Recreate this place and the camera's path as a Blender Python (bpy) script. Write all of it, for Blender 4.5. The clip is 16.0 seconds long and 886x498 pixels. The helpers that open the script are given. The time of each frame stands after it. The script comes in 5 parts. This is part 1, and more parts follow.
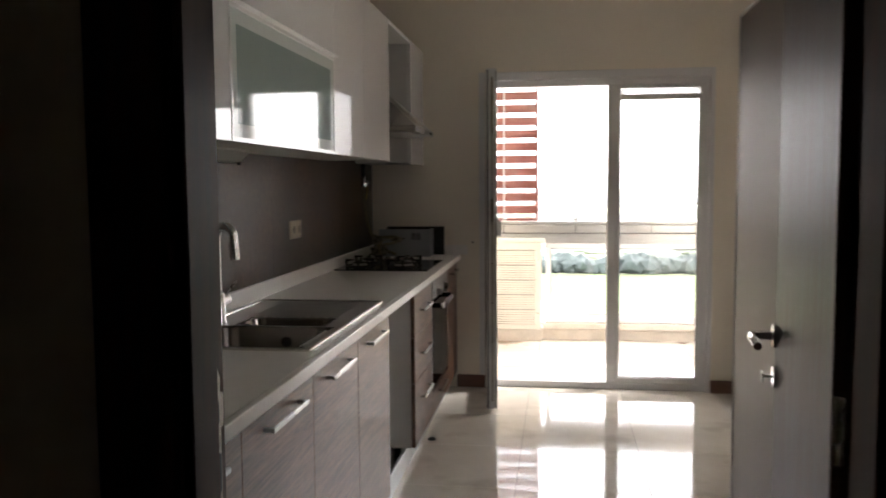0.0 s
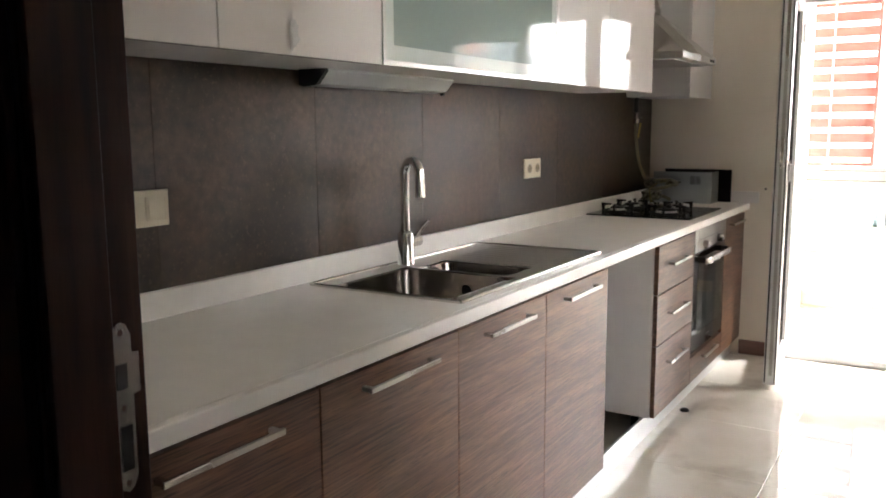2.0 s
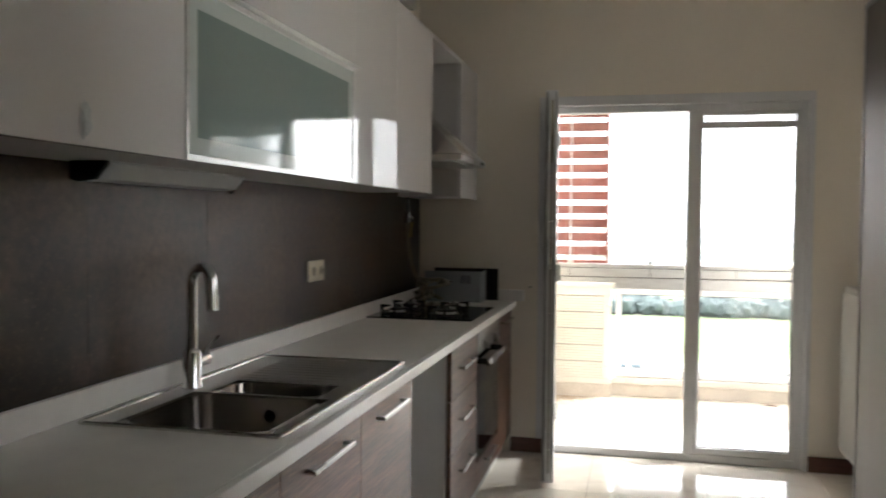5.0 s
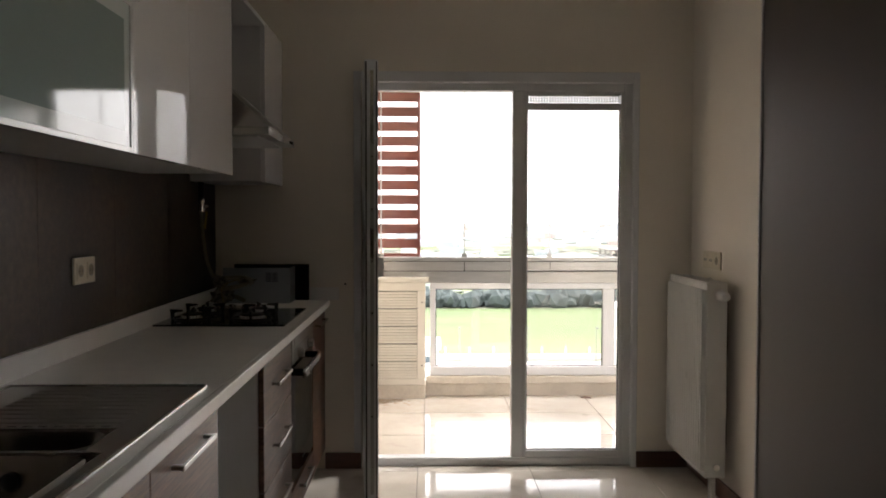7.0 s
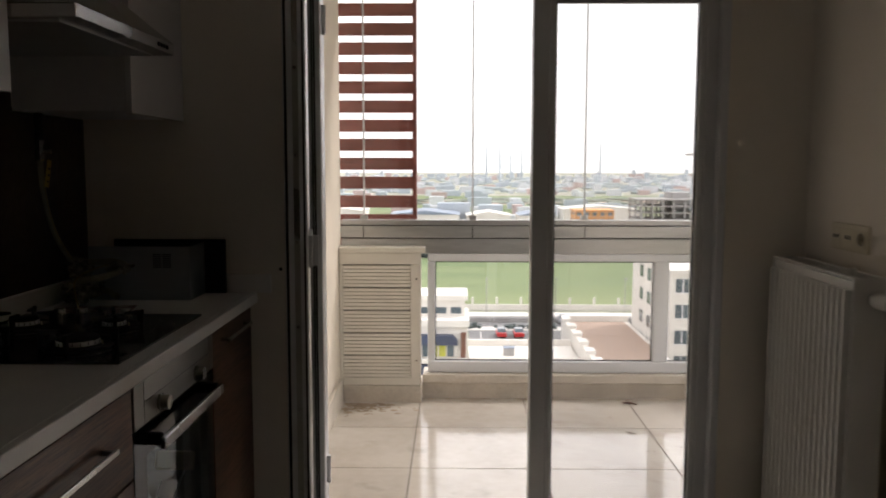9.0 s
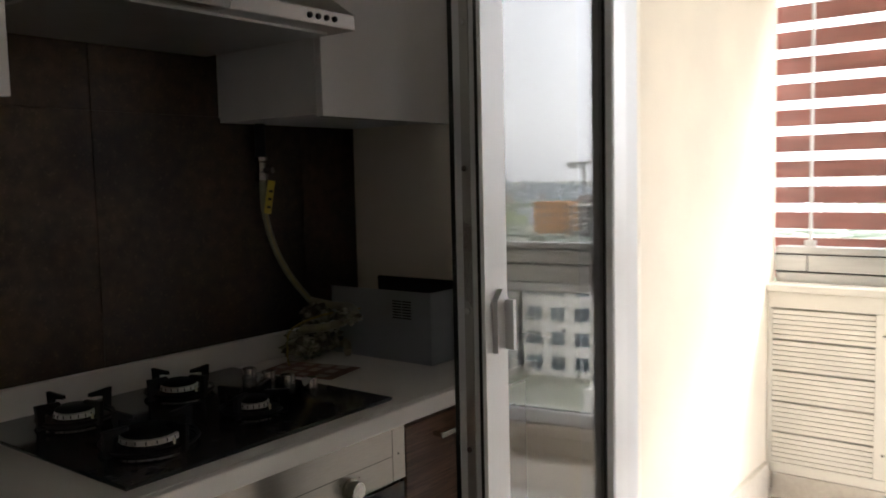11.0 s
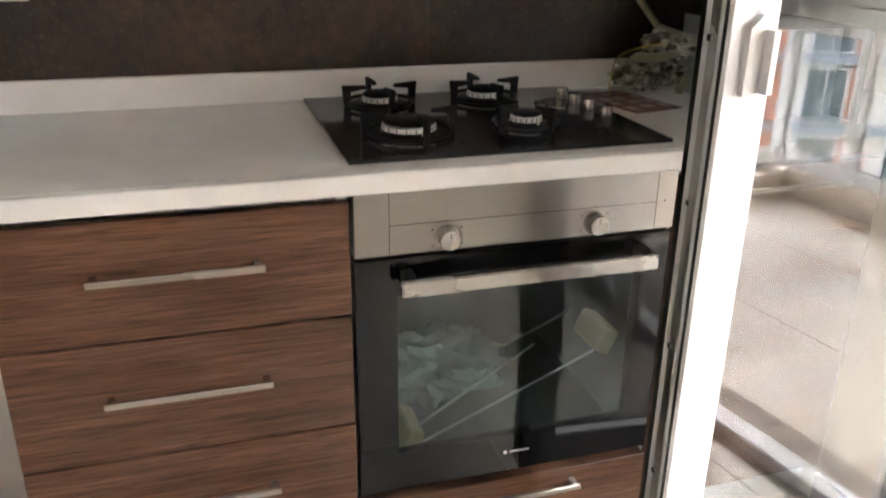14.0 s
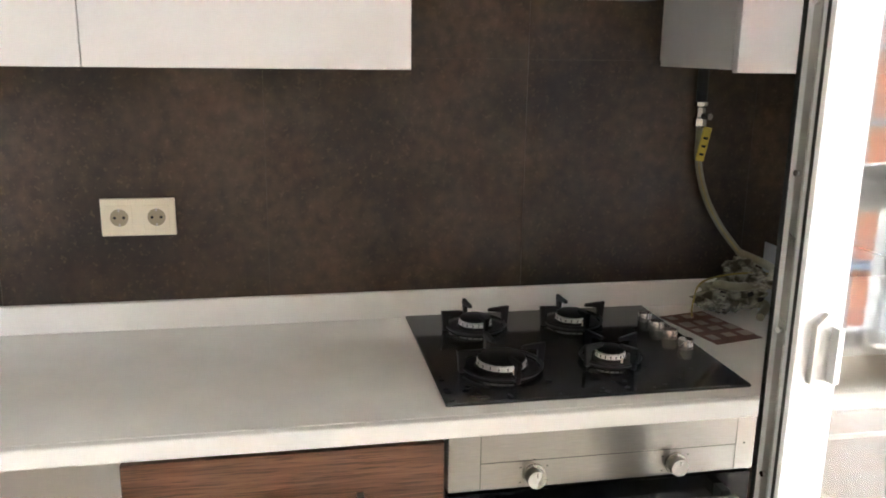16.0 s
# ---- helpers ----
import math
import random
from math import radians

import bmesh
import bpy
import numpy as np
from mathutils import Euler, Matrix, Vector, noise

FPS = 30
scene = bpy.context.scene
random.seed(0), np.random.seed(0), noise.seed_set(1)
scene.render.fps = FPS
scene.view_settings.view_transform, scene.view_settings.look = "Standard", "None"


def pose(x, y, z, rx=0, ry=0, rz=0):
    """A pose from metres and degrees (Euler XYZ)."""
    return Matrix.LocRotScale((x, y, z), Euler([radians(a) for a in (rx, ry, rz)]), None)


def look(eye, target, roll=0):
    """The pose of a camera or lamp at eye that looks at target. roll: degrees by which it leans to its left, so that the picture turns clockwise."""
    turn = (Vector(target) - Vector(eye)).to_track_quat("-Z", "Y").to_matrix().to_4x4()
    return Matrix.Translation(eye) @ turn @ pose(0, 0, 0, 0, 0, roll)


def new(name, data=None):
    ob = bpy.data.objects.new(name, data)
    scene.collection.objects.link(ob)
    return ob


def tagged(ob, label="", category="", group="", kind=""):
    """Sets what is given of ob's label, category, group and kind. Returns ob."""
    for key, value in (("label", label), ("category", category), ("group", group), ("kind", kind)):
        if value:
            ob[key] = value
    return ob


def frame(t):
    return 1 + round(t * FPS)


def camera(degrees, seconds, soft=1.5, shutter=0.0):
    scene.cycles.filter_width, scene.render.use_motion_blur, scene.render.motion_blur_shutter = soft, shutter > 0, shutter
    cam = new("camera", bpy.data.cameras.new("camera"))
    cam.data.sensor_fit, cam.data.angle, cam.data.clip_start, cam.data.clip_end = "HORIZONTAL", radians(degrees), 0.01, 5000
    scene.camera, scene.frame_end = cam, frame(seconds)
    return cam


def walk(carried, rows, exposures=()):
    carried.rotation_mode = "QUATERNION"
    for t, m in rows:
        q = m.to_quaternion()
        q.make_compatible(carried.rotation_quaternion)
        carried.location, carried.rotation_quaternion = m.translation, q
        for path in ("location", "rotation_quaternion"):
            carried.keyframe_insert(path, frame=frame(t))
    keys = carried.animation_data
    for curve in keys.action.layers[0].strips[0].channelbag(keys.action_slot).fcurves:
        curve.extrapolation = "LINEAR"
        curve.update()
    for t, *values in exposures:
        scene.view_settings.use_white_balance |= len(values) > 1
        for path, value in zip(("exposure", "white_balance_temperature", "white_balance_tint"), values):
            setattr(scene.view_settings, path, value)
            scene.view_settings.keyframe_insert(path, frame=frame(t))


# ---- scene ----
cam = camera(56.3, 16.0, soft=1.8, shutter=0.4)
PATH = [
    (0, (1.258, -5.517, 1.38), (0.982, -3.543, 1.222), -0.4),
    (0.5, (1.344, -5.307, 1.382), (0.837, -3.379, 1.228), -0.5),
    (1, (1.447, -5.15, 1.372), (0.744, -3.285, 1.212), -0.3),
    (1.5, (1.531, -5.069, 1.368), (0.62, -3.303, 1.148), -0.5),
    (2, (1.591, -5.031, 1.346), (0.557, -3.344, 1.055), -0.3),
    (2.5, (1.627, -5.026, 1.337), (0.56, -3.358, 1.057), -0.2),
    (3, (1.62, -5.018, 1.361), (0.535, -3.348, 1.182), -0.1),
    (3.5, (1.613, -5.009, 1.413), (0.518, -3.336, 1.336), -0.1),
    (4, (1.576, -5.019, 1.412), (0.544, -3.307, 1.342), -0.1),
    (4.5, (1.473, -4.979, 1.394), (0.692, -3.139, 1.322), 0.2),
    (5, (1.294, -4.9, 1.377), (0.841, -2.953, 1.308), 0.5),
    (5.2, (1.242, -4.876, 1.372), (0.92, -2.903, 1.304), 0.5),
    (7.3, (1.113, -4.168, 1.335), (1.162, -2.171, 1.256), 0.1),
    (7.5, (1.132, -3.998, 1.356), (1.187, -2.001, 1.258), 0.1),
    (8, (1.214, -3.633, 1.353), (1.275, -1.639, 1.217), 0.1),
    (8.5, (1.234, -3.251, 1.345), (1.288, -1.259, 1.168), 0.2),
    (9, (1.3, -2.901, 1.345), (1.274, -0.911, 1.148), 0.1),
    (9.5, (1.317, -2.525, 1.361), (1.026, -0.557, 1.154), 0.0),
    (9.7, (1.383, -2.418, 1.359), (0.938, -0.48, 1.151), -0.2),
    (11.8, (1.748, -1.466, 1.363), (0.217, -0.235, 0.988), 0.8),
    (12, (1.777, -1.429, 1.364), (0.193, -0.317, 0.86), 1.2),
    (12.5, (1.846, -1.41, 1.329), (0.156, -0.627, 0.602), 1.2),
    (13, (1.855, -1.391, 1.274), (0.107, -0.804, 0.499), 0.8),
    (13.5, (1.855, -1.357, 1.266), (0.097, -0.809, 0.485), 0.7),
    (14, (1.86, -1.334, 1.288), (0.088, -0.783, 0.541), 0.8),
    (14.5, (1.865, -1.349, 1.38), (0.041, -0.816, 0.756), 1.0),
    (15, (1.892, -1.362, 1.463), (-0.01, -1.017, 0.951), 0.7),
    (15.5, (1.916, -1.367, 1.512), (0.0, -1.038, 1.043), 0.8),
    (16, (1.928, -1.366, 1.538), (0.018, -1.0, 1.071), 0.8),
]
EXPOSURES = [(0, 2.9, 6500, 13), (1, 3.1, 6500, 13), (2, 4.35, 6400, 12), (3.5, 4.5, 6200, 9), (4.5, 3.9, 6150, 6), (5, 3.05, 6200, 8), (7.3, 1.95, 6600, 13), (8.5, 1.35, 6600, 13), (9.7, 0.45, 6500, 13), (11.8, 3.65, 6150, 8), (12.2, 4.0, 6150, 8),
             (12.5, 4.5, 6050, 10), (13, 4.85, 6250, 13), (13.5, 4.25, 6200, 13), (14, 4.45, 6150, 12), (14.5, 4.3, 6100, 11), (15, 4.65, 6150, 13), (16, 4.9, 6050, 9)]
walk(cam, [(t, look(eye, target, roll)) for t, eye, target, roll in PATH],
     exposures=EXPOSURES)

# ---- world and light ----
world = bpy.data.worlds.new("overcast_sky")
scene.world = world
world.use_nodes = True
wn, wl = world.node_tree.nodes, world.node_tree.links
sky = wn.new("ShaderNodeTexSky")
sky.sky_type, sky.sun_disc = "NISHITA", False
sky.sun_elevation, sky.sun_rotation = radians(42), radians(60)
sky.dust_density, sky.air_density = 4.0, 1.0
pale = wn.new("ShaderNodeHueSaturation")
pale.inputs["Saturation"].default_value = 0.22
wl.new(sky.outputs[0], pale.inputs["Color"])
cloud = wn.new("ShaderNodeMix")
cloud.data_type = "RGBA"
cloud.inputs[0].default_value = 0.6
cloud.inputs[7].default_value = (9.5, 9.3, 9.3, 1)
wl.new(pale.outputs[0], cloud.inputs[6])
wl.new(cloud.outputs[2], wn["Background"].inputs["Color"])
wn["Background"].inputs["Strength"].default_value = 0.15

sun = new("sun", bpy.data.lights.new("sun", "SUN"))
sun.data.energy, sun.data.angle, sun.data.color = 0.8, radians(14), (1.0, 0.96, 0.9)
sun.matrix_world = look((30, 18, 32), (0, 0, 0))


# ---- materials ----
def material(name, color, rough=0.5, metal=0.0, bump=0.0, scale=8.0, vary=0.08, stretch=(1, 1, 1), color2=None,
             ramp=(0.35, 0.65), detail=6.0, coat=0.0, fine=0.0, fine_scale=120.0, random_amount=0.0, spec=0.5, specks=None, rspan=(0.8, 1.25)):
    """A surface with large patches and fine grain of colour, roughness and relief, in object metres."""
    m = bpy.data.materials.new(name)
    m.use_nodes = True
    n, l = m.node_tree.nodes, m.node_tree.links
    b = n["Principled BSDF"]
    b.inputs["Roughness"].default_value, b.inputs["Metallic"].default_value = rough, metal
    b.inputs["Coat Weight"].default_value, b.inputs["Coat Roughness"].default_value = coat, 0.03
    b.inputs["Specular IOR Level"].default_value = spec
    geo = n.new("ShaderNodeNewGeometry")
    mp = n.new("ShaderNodeMapping")
    mp.inputs["Scale"].default_value = stretch
    l.new(geo.outputs["Position"], mp.inputs["Vector"])
    big = n.new("ShaderNodeTexNoise")
    big.inputs["Scale"].default_value, big.inputs["Detail"].default_value = scale, detail
    l.new(mp.outputs[0], big.inputs["Vector"])
    cr = n.new("ShaderNodeValToRGB")
    cr.color_ramp.elements[0].position, cr.color_ramp.elements[1].position = ramp
    c2 = color2 or tuple(min(1, c * (1 + vary)) for c in color)
    c1 = color if color2 else tuple(c * (1 - vary) for c in color)
    cr.color_ramp.elements[0].color, cr.color_ramp.elements[1].color = (*c1, 1), (*c2, 1)
    l.new(big.outputs["Fac"], cr.inputs[0])
    out = cr.outputs[0]
    small = n.new("ShaderNodeTexNoise")
    small.inputs["Scale"].default_value, small.inputs["Detail"].default_value = fine_scale, 3
    l.new(mp.outputs[0], small.inputs["Vector"])
    if fine:
        mx = n.new("ShaderNodeMix")
        mx.data_type, mx.blend_type = "RGBA", "OVERLAY"
        mx.inputs[0].default_value = fine
        l.new(out, mx.inputs[6]), l.new(small.outputs["Fac"], mx.inputs[7])
        out = mx.outputs[2]
    if specks:
        sn, sr, sm = n.new("ShaderNodeTexNoise"), n.new("ShaderNodeMapRange"), n.new("ShaderNodeMix")
        sn.inputs["Scale"].default_value, sn.inputs["Detail"].default_value = specks[1], 5
        sr.inputs["From Min"].default_value, sr.inputs["From Max"].default_value = specks[2], specks[3]
        sr.inputs["To Max"].default_value = specks[4]
        sm.data_type = "RGBA"
        sm.inputs[7].default_value = (*specks[0], 1)
        l.new(mp.outputs[0], sn.inputs["Vector"]), l.new(sn.outputs["Fac"], sr.inputs["Value"]), l.new(sr.outputs[0], sm.inputs[0])
        l.new(out, sm.inputs[6])
        out = sm.outputs[2]
    if random_amount:
        oi, hv, mr = n.new("ShaderNodeObjectInfo"), n.new("ShaderNodeHueSaturation"), n.new("ShaderNodeMapRange")
        mr.inputs["To Min"].default_value, mr.inputs["To Max"].default_value = 1 - random_amount, 1 + random_amount
        l.new(oi.outputs["Random"], mr.inputs["Value"]), l.new(mr.outputs[0], hv.inputs["Value"])
        l.new(out, hv.inputs["Color"])
        out = hv.outputs[0]
    l.new(out, b.inputs["Base Color"])
    rr = n.new("ShaderNodeMapRange")
    rr.inputs["To Min"].default_value, rr.inputs["To Max"].default_value = max(0.02, rough * rspan[0]), min(1, rough * rspan[1])
    l.new(big.outputs["Fac"], rr.inputs["Value"]), l.new(rr.outputs[0], b.inputs["Roughness"])
    if bump:
        bp = n.new("ShaderNodeBump")
        bp.inputs["Strength"].default_value, bp.inputs["Distance"].default_value = bump, 0.002
        l.new(small.outputs["Fac"], bp.inputs["Height"]), l.new(bp.outputs[0], b.inputs["Normal"])
    return m


def brushed(name, color, rough, aniso):
    """Sheet steel brushed along its length, which draws reflections out upright."""
    m = material(name, color, rough, 1.0, scale=2, vary=0.03, fine=0.15, fine_scale=260, stretch=(1, 0.15, 3))
    n, l = m.node_tree.nodes, m.node_tree.links
    tan = n.new("ShaderNodeTangent")
    tan.direction_type, tan.axis = "RADIAL", "Y"
    n["Principled BSDF"].inputs["Anisotropic"].default_value = aniso
    l.new(tan.outputs[0], n["Principled BSDF"].inputs["Tangent"])
    return m


def laminate(name, dark, mid, light):
    """Printed wood: long fine pores over slow, slightly wandering bands, running along y."""
    m = bpy.data.materials.new(name)
    m.use_nodes = True
    n, l = m.node_tree.nodes, m.node_tree.links
    b = n["Principled BSDF"]
    geo, oi, sh = n.new("ShaderNodeNewGeometry"), n.new("ShaderNodeObjectInfo"), n.new("ShaderNodeVectorMath")
    sh.operation = "MULTIPLY_ADD"
    sh.inputs[1].default_value = (0, 3.0, 1.7)
    l.new(oi.outputs["Random"], sh.inputs[0]), l.new(geo.outputs["Position"], sh.inputs[2])

    def grain(scale, stretch, detail, distort):
        mp, tx = n.new("ShaderNodeMapping"), n.new("ShaderNodeTexNoise")
        mp.inputs["Scale"].default_value = stretch
        tx.inputs["Scale"].default_value, tx.inputs["Detail"].default_value, tx.inputs["Distortion"].default_value = scale, detail, distort
        l.new(sh.outputs[0], mp.inputs["Vector"]), l.new(mp.outputs[0], tx.inputs["Vector"])
        return tx.outputs["Fac"]
    band, line, pore = grain(3.0, (1, 0.9, 8), 4, 0.6), grain(6.0, (1, 0.9, 40), 7, 0.3), grain(11.0, (1, 1.3, 42), 3, 0.0)
    add = n.new("ShaderNodeMath")
    add.operation = "MULTIPLY_ADD"
    add.inputs[1].default_value = 0.45
    half = n.new("ShaderNodeMath")
    half.operation = "MULTIPLY"
    half.inputs[1].default_value = 0.55
    l.new(line, half.inputs[0]), l.new(band, add.inputs[0]), l.new(half.outputs[0], add.inputs[2])
    cr = n.new("ShaderNodeValToRGB")
    e = cr.color_ramp.elements
    e[0].position, e[1].position = 0.36, 0.66
    e[0].color, e[1].color = (*dark, 1), (*light, 1)
    e.new(0.5).color = (*mid, 1)
    l.new(add.outputs[0], cr.inputs[0])
    mr, mx = n.new("ShaderNodeMapRange"), n.new("ShaderNodeMix")
    mr.inputs["From Min"].default_value, mr.inputs["From Max"].default_value, mr.inputs["To Max"].default_value = 0.54, 0.63, 0.7
    mx.data_type = "RGBA"
    mx.inputs[7].default_value = (*(c * 0.45 for c in dark), 1)
    l.new(pore, mr.inputs["Value"]), l.new(mr.outputs[0], mx.inputs[0]), l.new(cr.outputs[0], mx.inputs[6])
    l.new(mx.outputs[2], b.inputs["Base Color"])
    b.inputs["Roughness"].default_value, b.inputs["Specular IOR Level"].default_value = 0.36, 0.38
    bp = n.new("ShaderNodeBump")
    bp.inputs["Strength"].default_value, bp.inputs["Distance"].default_value = 0.06, 0.001
    l.new(line, bp.inputs["Height"]), l.new(bp.outputs[0], b.inputs["Normal"])
    return m


def glass(name, tint=(0.97, 0.97, 0.97), gloss_rough=0.02, head_on=0.04):
    """A thin clear pane: straight transmission, with gloss that grows towards grazing angles."""
    m = bpy.data.materials.new(name)
    m.use_nodes = True
    n, l = m.node_tree.nodes, m.node_tree.links
    n.remove(n["Principled BSDF"])
    tr, gl, mx, lw, pw, mr = (n.new("ShaderNode" + k) for k in ("BsdfTransparent", "BsdfGlossy", "MixShader", "LayerWeight", "Math", "MapRange"))
    tr.inputs[0].default_value = (*tint, 1)
    gl.inputs["Roughness"].default_value = gloss_rough
    lw.inputs["Blend"].default_value = 0.5
    pw.operation = "POWER"
    pw.inputs[1].default_value = 5.0
    mr.inputs["To Min"].default_value = head_on
    l.new(lw.outputs["Facing"], pw.inputs[0]), l.new(pw.outputs[0], mr.inputs["Value"])
    l.new(mr.outputs[0], mx.inputs[0]), l.new(tr.outputs[0], mx.inputs[1]), l.new(gl.outputs[0], mx.inputs[2])
    l.new(mx.outputs[0], n["Material Output"].inputs["Surface"])
    return m


WALL = material("cream_wall_paint", (0.86, 0.80, 0.71), 0.75, bump=0.15, scale=1.5, vary=0.03, fine=0.05, fine_scale=300)
CEIL = material("white_ceiling_paint", (0.86, 0.85, 0.82), 0.8, bump=0.1, scale=2, vary=0.02)
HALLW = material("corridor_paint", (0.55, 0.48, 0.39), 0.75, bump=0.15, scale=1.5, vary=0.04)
TILE = material("cream_marble_tile", (0.66, 0.61, 0.54), 0.07, scale=2.2, color2=(0.80, 0.76, 0.69), detail=9, ramp=(0.3, 0.7), fine=0.10, fine_scale=9, random_amount=0.04, coat=0.3, specks=((0.44, 0.38, 0.31), 3.5, 0.56, 0.70, 0.55))
BALTILE = material("balcony_tile", (0.56, 0.50, 0.43), 0.10, scale=1.8, color2=(0.70, 0.65, 0.58), detail=9, ramp=(0.3, 0.7), fine=0.14, fine_scale=18, random_amount=0.04, coat=0.35, rspan=(0.3, 2.2), specks=((0.36, 0.30, 0.24), 5, 0.60, 0.75, 0.5))
GROUT = material("grey_grout", (0.24, 0.21, 0.18), 0.85, scale=20, vary=0.15)
BASEB = material("red_brown_skirting", (0.13, 0.055, 0.04), 0.35, scale=5, vary=0.2, stretch=(1, 1, 6), fine=0.3, fine_scale=60)
SPLASH = material("dark_oxide_porcelain", (0.017, 0.0095, 0.0058), 0.40, scale=2.6, color2=(0.090, 0.057, 0.035), detail=14, ramp=(0.36, 0.70), fine=0.8, fine_scale=38, bump=0.3, random_amount=0.06, spec=0.42, specks=((0.17, 0.118, 0.075), 110, 0.58, 0.76, 0.42), rspan=(0.45, 1.6))
DGROUT = material("dark_grout", (0.078, 0.060, 0.045), 0.8, scale=20, vary=0.1)
WOOD = laminate("walnut_laminate", (0.072, 0.031, 0.017), (0.140, 0.067, 0.038), (0.222, 0.114, 0.067))
TAUPE = material("taupe_grey_laminate", (0.15, 0.125, 0.115), 0.4, scale=2, vary=0.05, spec=0.4)
DARKW = material("dark_wenge_wood", (0.018, 0.0065, 0.004), 0.45, scale=3.0, color2=(0.048, 0.018, 0.011), stretch=(14, 14, 1), detail=8, fine=0.3, fine_scale=40, bump=0.1, spec=0.12)
GLOSSW = material("gloss_white_lacquer", (0.78, 0.76, 0.76), 0.04, scale=1.2, vary=0.01, spec=0.45)
WHITEB = material("white_melamine", (0.68, 0.67, 0.66), 0.4, scale=6, vary=0.02)
WORKTOP = material("white_worktop", (0.84, 0.82, 0.79), 0.30, scale=12, vary=0.025, fine=0.08, fine_scale=400)
PVC = material("white_window_profile", (0.74, 0.74, 0.75), 0.3, scale=3, vary=0.03)
SEAL = material("cloudy_seal_strip", (0.66, 0.67, 0.68), 0.4, scale=10, vary=0.05)
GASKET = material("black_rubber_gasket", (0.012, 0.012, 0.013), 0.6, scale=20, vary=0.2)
ALU = material("grey_aluminium", (0.56, 0.56, 0.55), 0.32, 0.85, scale=8, vary=0.06, stretch=(1, 1, 8))
STEEL = material("brushed_steel", (0.46, 0.445, 0.42), 0.27, 1.0, scale=2, vary=0.03)
BRIGHT = material("bright_cast_metal", (0.82, 0.81, 0.79), 0.32, 0.6, scale=60, vary=0.1)
CHROME = material("chrome", (0.78, 0.78, 0.78), 0.06, 1.0, scale=5, vary=0.02)
BLACK = material("black_enamel", (0.010, 0.010, 0.011), 0.45, scale=30, vary=0.3, bump=0.1, spec=0.3)
BLACKGL = material("black_glass", (0.006, 0.006, 0.007), 0.05, scale=6, vary=0.3, spec=0.35)
FROST = material("green_grey_frosted_glass", (0.26, 0.33, 0.31), 0.05, scale=1.5, vary=0.02, coat=0.1)
FROSTB = material("pale_frosted_border", (0.60, 0.66, 0.64), 0.06, scale=1.5, vary=0.02)
CREAM = material("cream_plastic", (0.75, 0.69, 0.55), 0.35, scale=10, vary=0.02)
RADW = material("white_radiator_enamel", (0.76, 0.75, 0.72), 0.3, scale=6, vary=0.02)
STONE = material("beige_sill_stone", (0.60, 0.54, 0.46), 0.5, scale=5, vary=0.12, fine=0.2, fine_scale=60, bump=0.2)
EXTW = material("cream_exterior_render", (0.74, 0.66, 0.55), 0.85, scale=3, vary=0.05, bump=0.4, fine_scale=200)
PLINTH = material("pale_aluminium_plinth", (0.62, 0.64, 0.64), 0.3, 0.6, scale=5, vary=0.04)
PANE = glass("clear_window_glass")
SASHGL = glass("double_glazing", (0.70, 0.70, 0.70), 0.0, 0.08)


# ---- helpers ----
def box(bm, x0, y0, z0, x1, y1, z1, bevel=0.0, seg=1):
    """Adds a box, its edges rounded by bevel, to bm."""
    r = bmesh.ops.create_cube(bm, size=1.0)
    v = r["verts"]
    bmesh.ops.transform(bm, verts=v, matrix=Matrix.LocRotScale(((x0 + x1) / 2, (y0 + y1) / 2, (z0 + z1) / 2), None, (abs(x1 - x0), abs(y1 - y0), abs(z1 - z0))))
    if bevel:
        e = list({e for w in v for e in w.link_edges})
        bmesh.ops.bevel(bm, geom=e, offset=bevel, segments=seg, affect="EDGES", profile=0.5)


def cyl(bm, p0, p1, r0, r1=None, seg=20):
    """Adds a capped cylinder or cone from p0 to p1."""
    p0, p1 = Vector(p0), Vector(p1)
    d = p1 - p0
    m = Matrix.Translation((p0 + p1) / 2) @ d.to_track_quat("Z", "Y").to_matrix().to_4x4()
    bmesh.ops.create_cone(bm, cap_ends=True, segments=seg, radius1=r0, radius2=r0 if r1 is None else r1, depth=d.length, matrix=m)


def lathe(bm, profile, seg=28, at=(0, 0, 0)):
    """Spins (radius, height) pairs round the upright axis."""
    rings = []
    for r, z in profile:
        rings.append([bm.verts.new((at[0] + r * math.cos(a), at[1] + r * math.sin(a), at[2] + z)) for a in [2 * math.pi * i / seg for i in range(seg)]])
    for a, b in zip(rings, rings[1:]):
        for i in range(seg):
            bm.faces.new((a[i], a[(i + 1) % seg], b[(i + 1) % seg], b[i]))
    for ring, flip in ((rings[0], True), (rings[-1], False)):
        bm.faces.new(list(reversed(ring)) if flip else ring)


def tube(bm, points, r, seg=10):
    """A round tube along a line of points."""
    pts = [Vector(p) for p in points]
    rings, up = [], Vector((0.13, 0.31, 0.94)).normalized()
    for i, p in enumerate(pts):
        d = (pts[min(i + 1, len(pts) - 1)] - pts[max(i - 1, 0)]).normalized()
        a = d.cross(up).normalized()
        up = a.cross(d).normalized()
        rr = r[i] if isinstance(r, (list, tuple)) else r
        rings.append([bm.verts.new(p + rr * (math.cos(t) * a + math.sin(t) * up)) for t in [2 * math.pi * k / seg for k in range(seg)]])
    for a, b in zip(rings, rings[1:]):
        for i in range(seg):
            bm.faces.new((a[i], a[(i + 1) % seg], b[(i + 1) % seg], b[i]))
    bm.faces.new(list(reversed(rings[0]))), bm.faces.new(rings[-1])


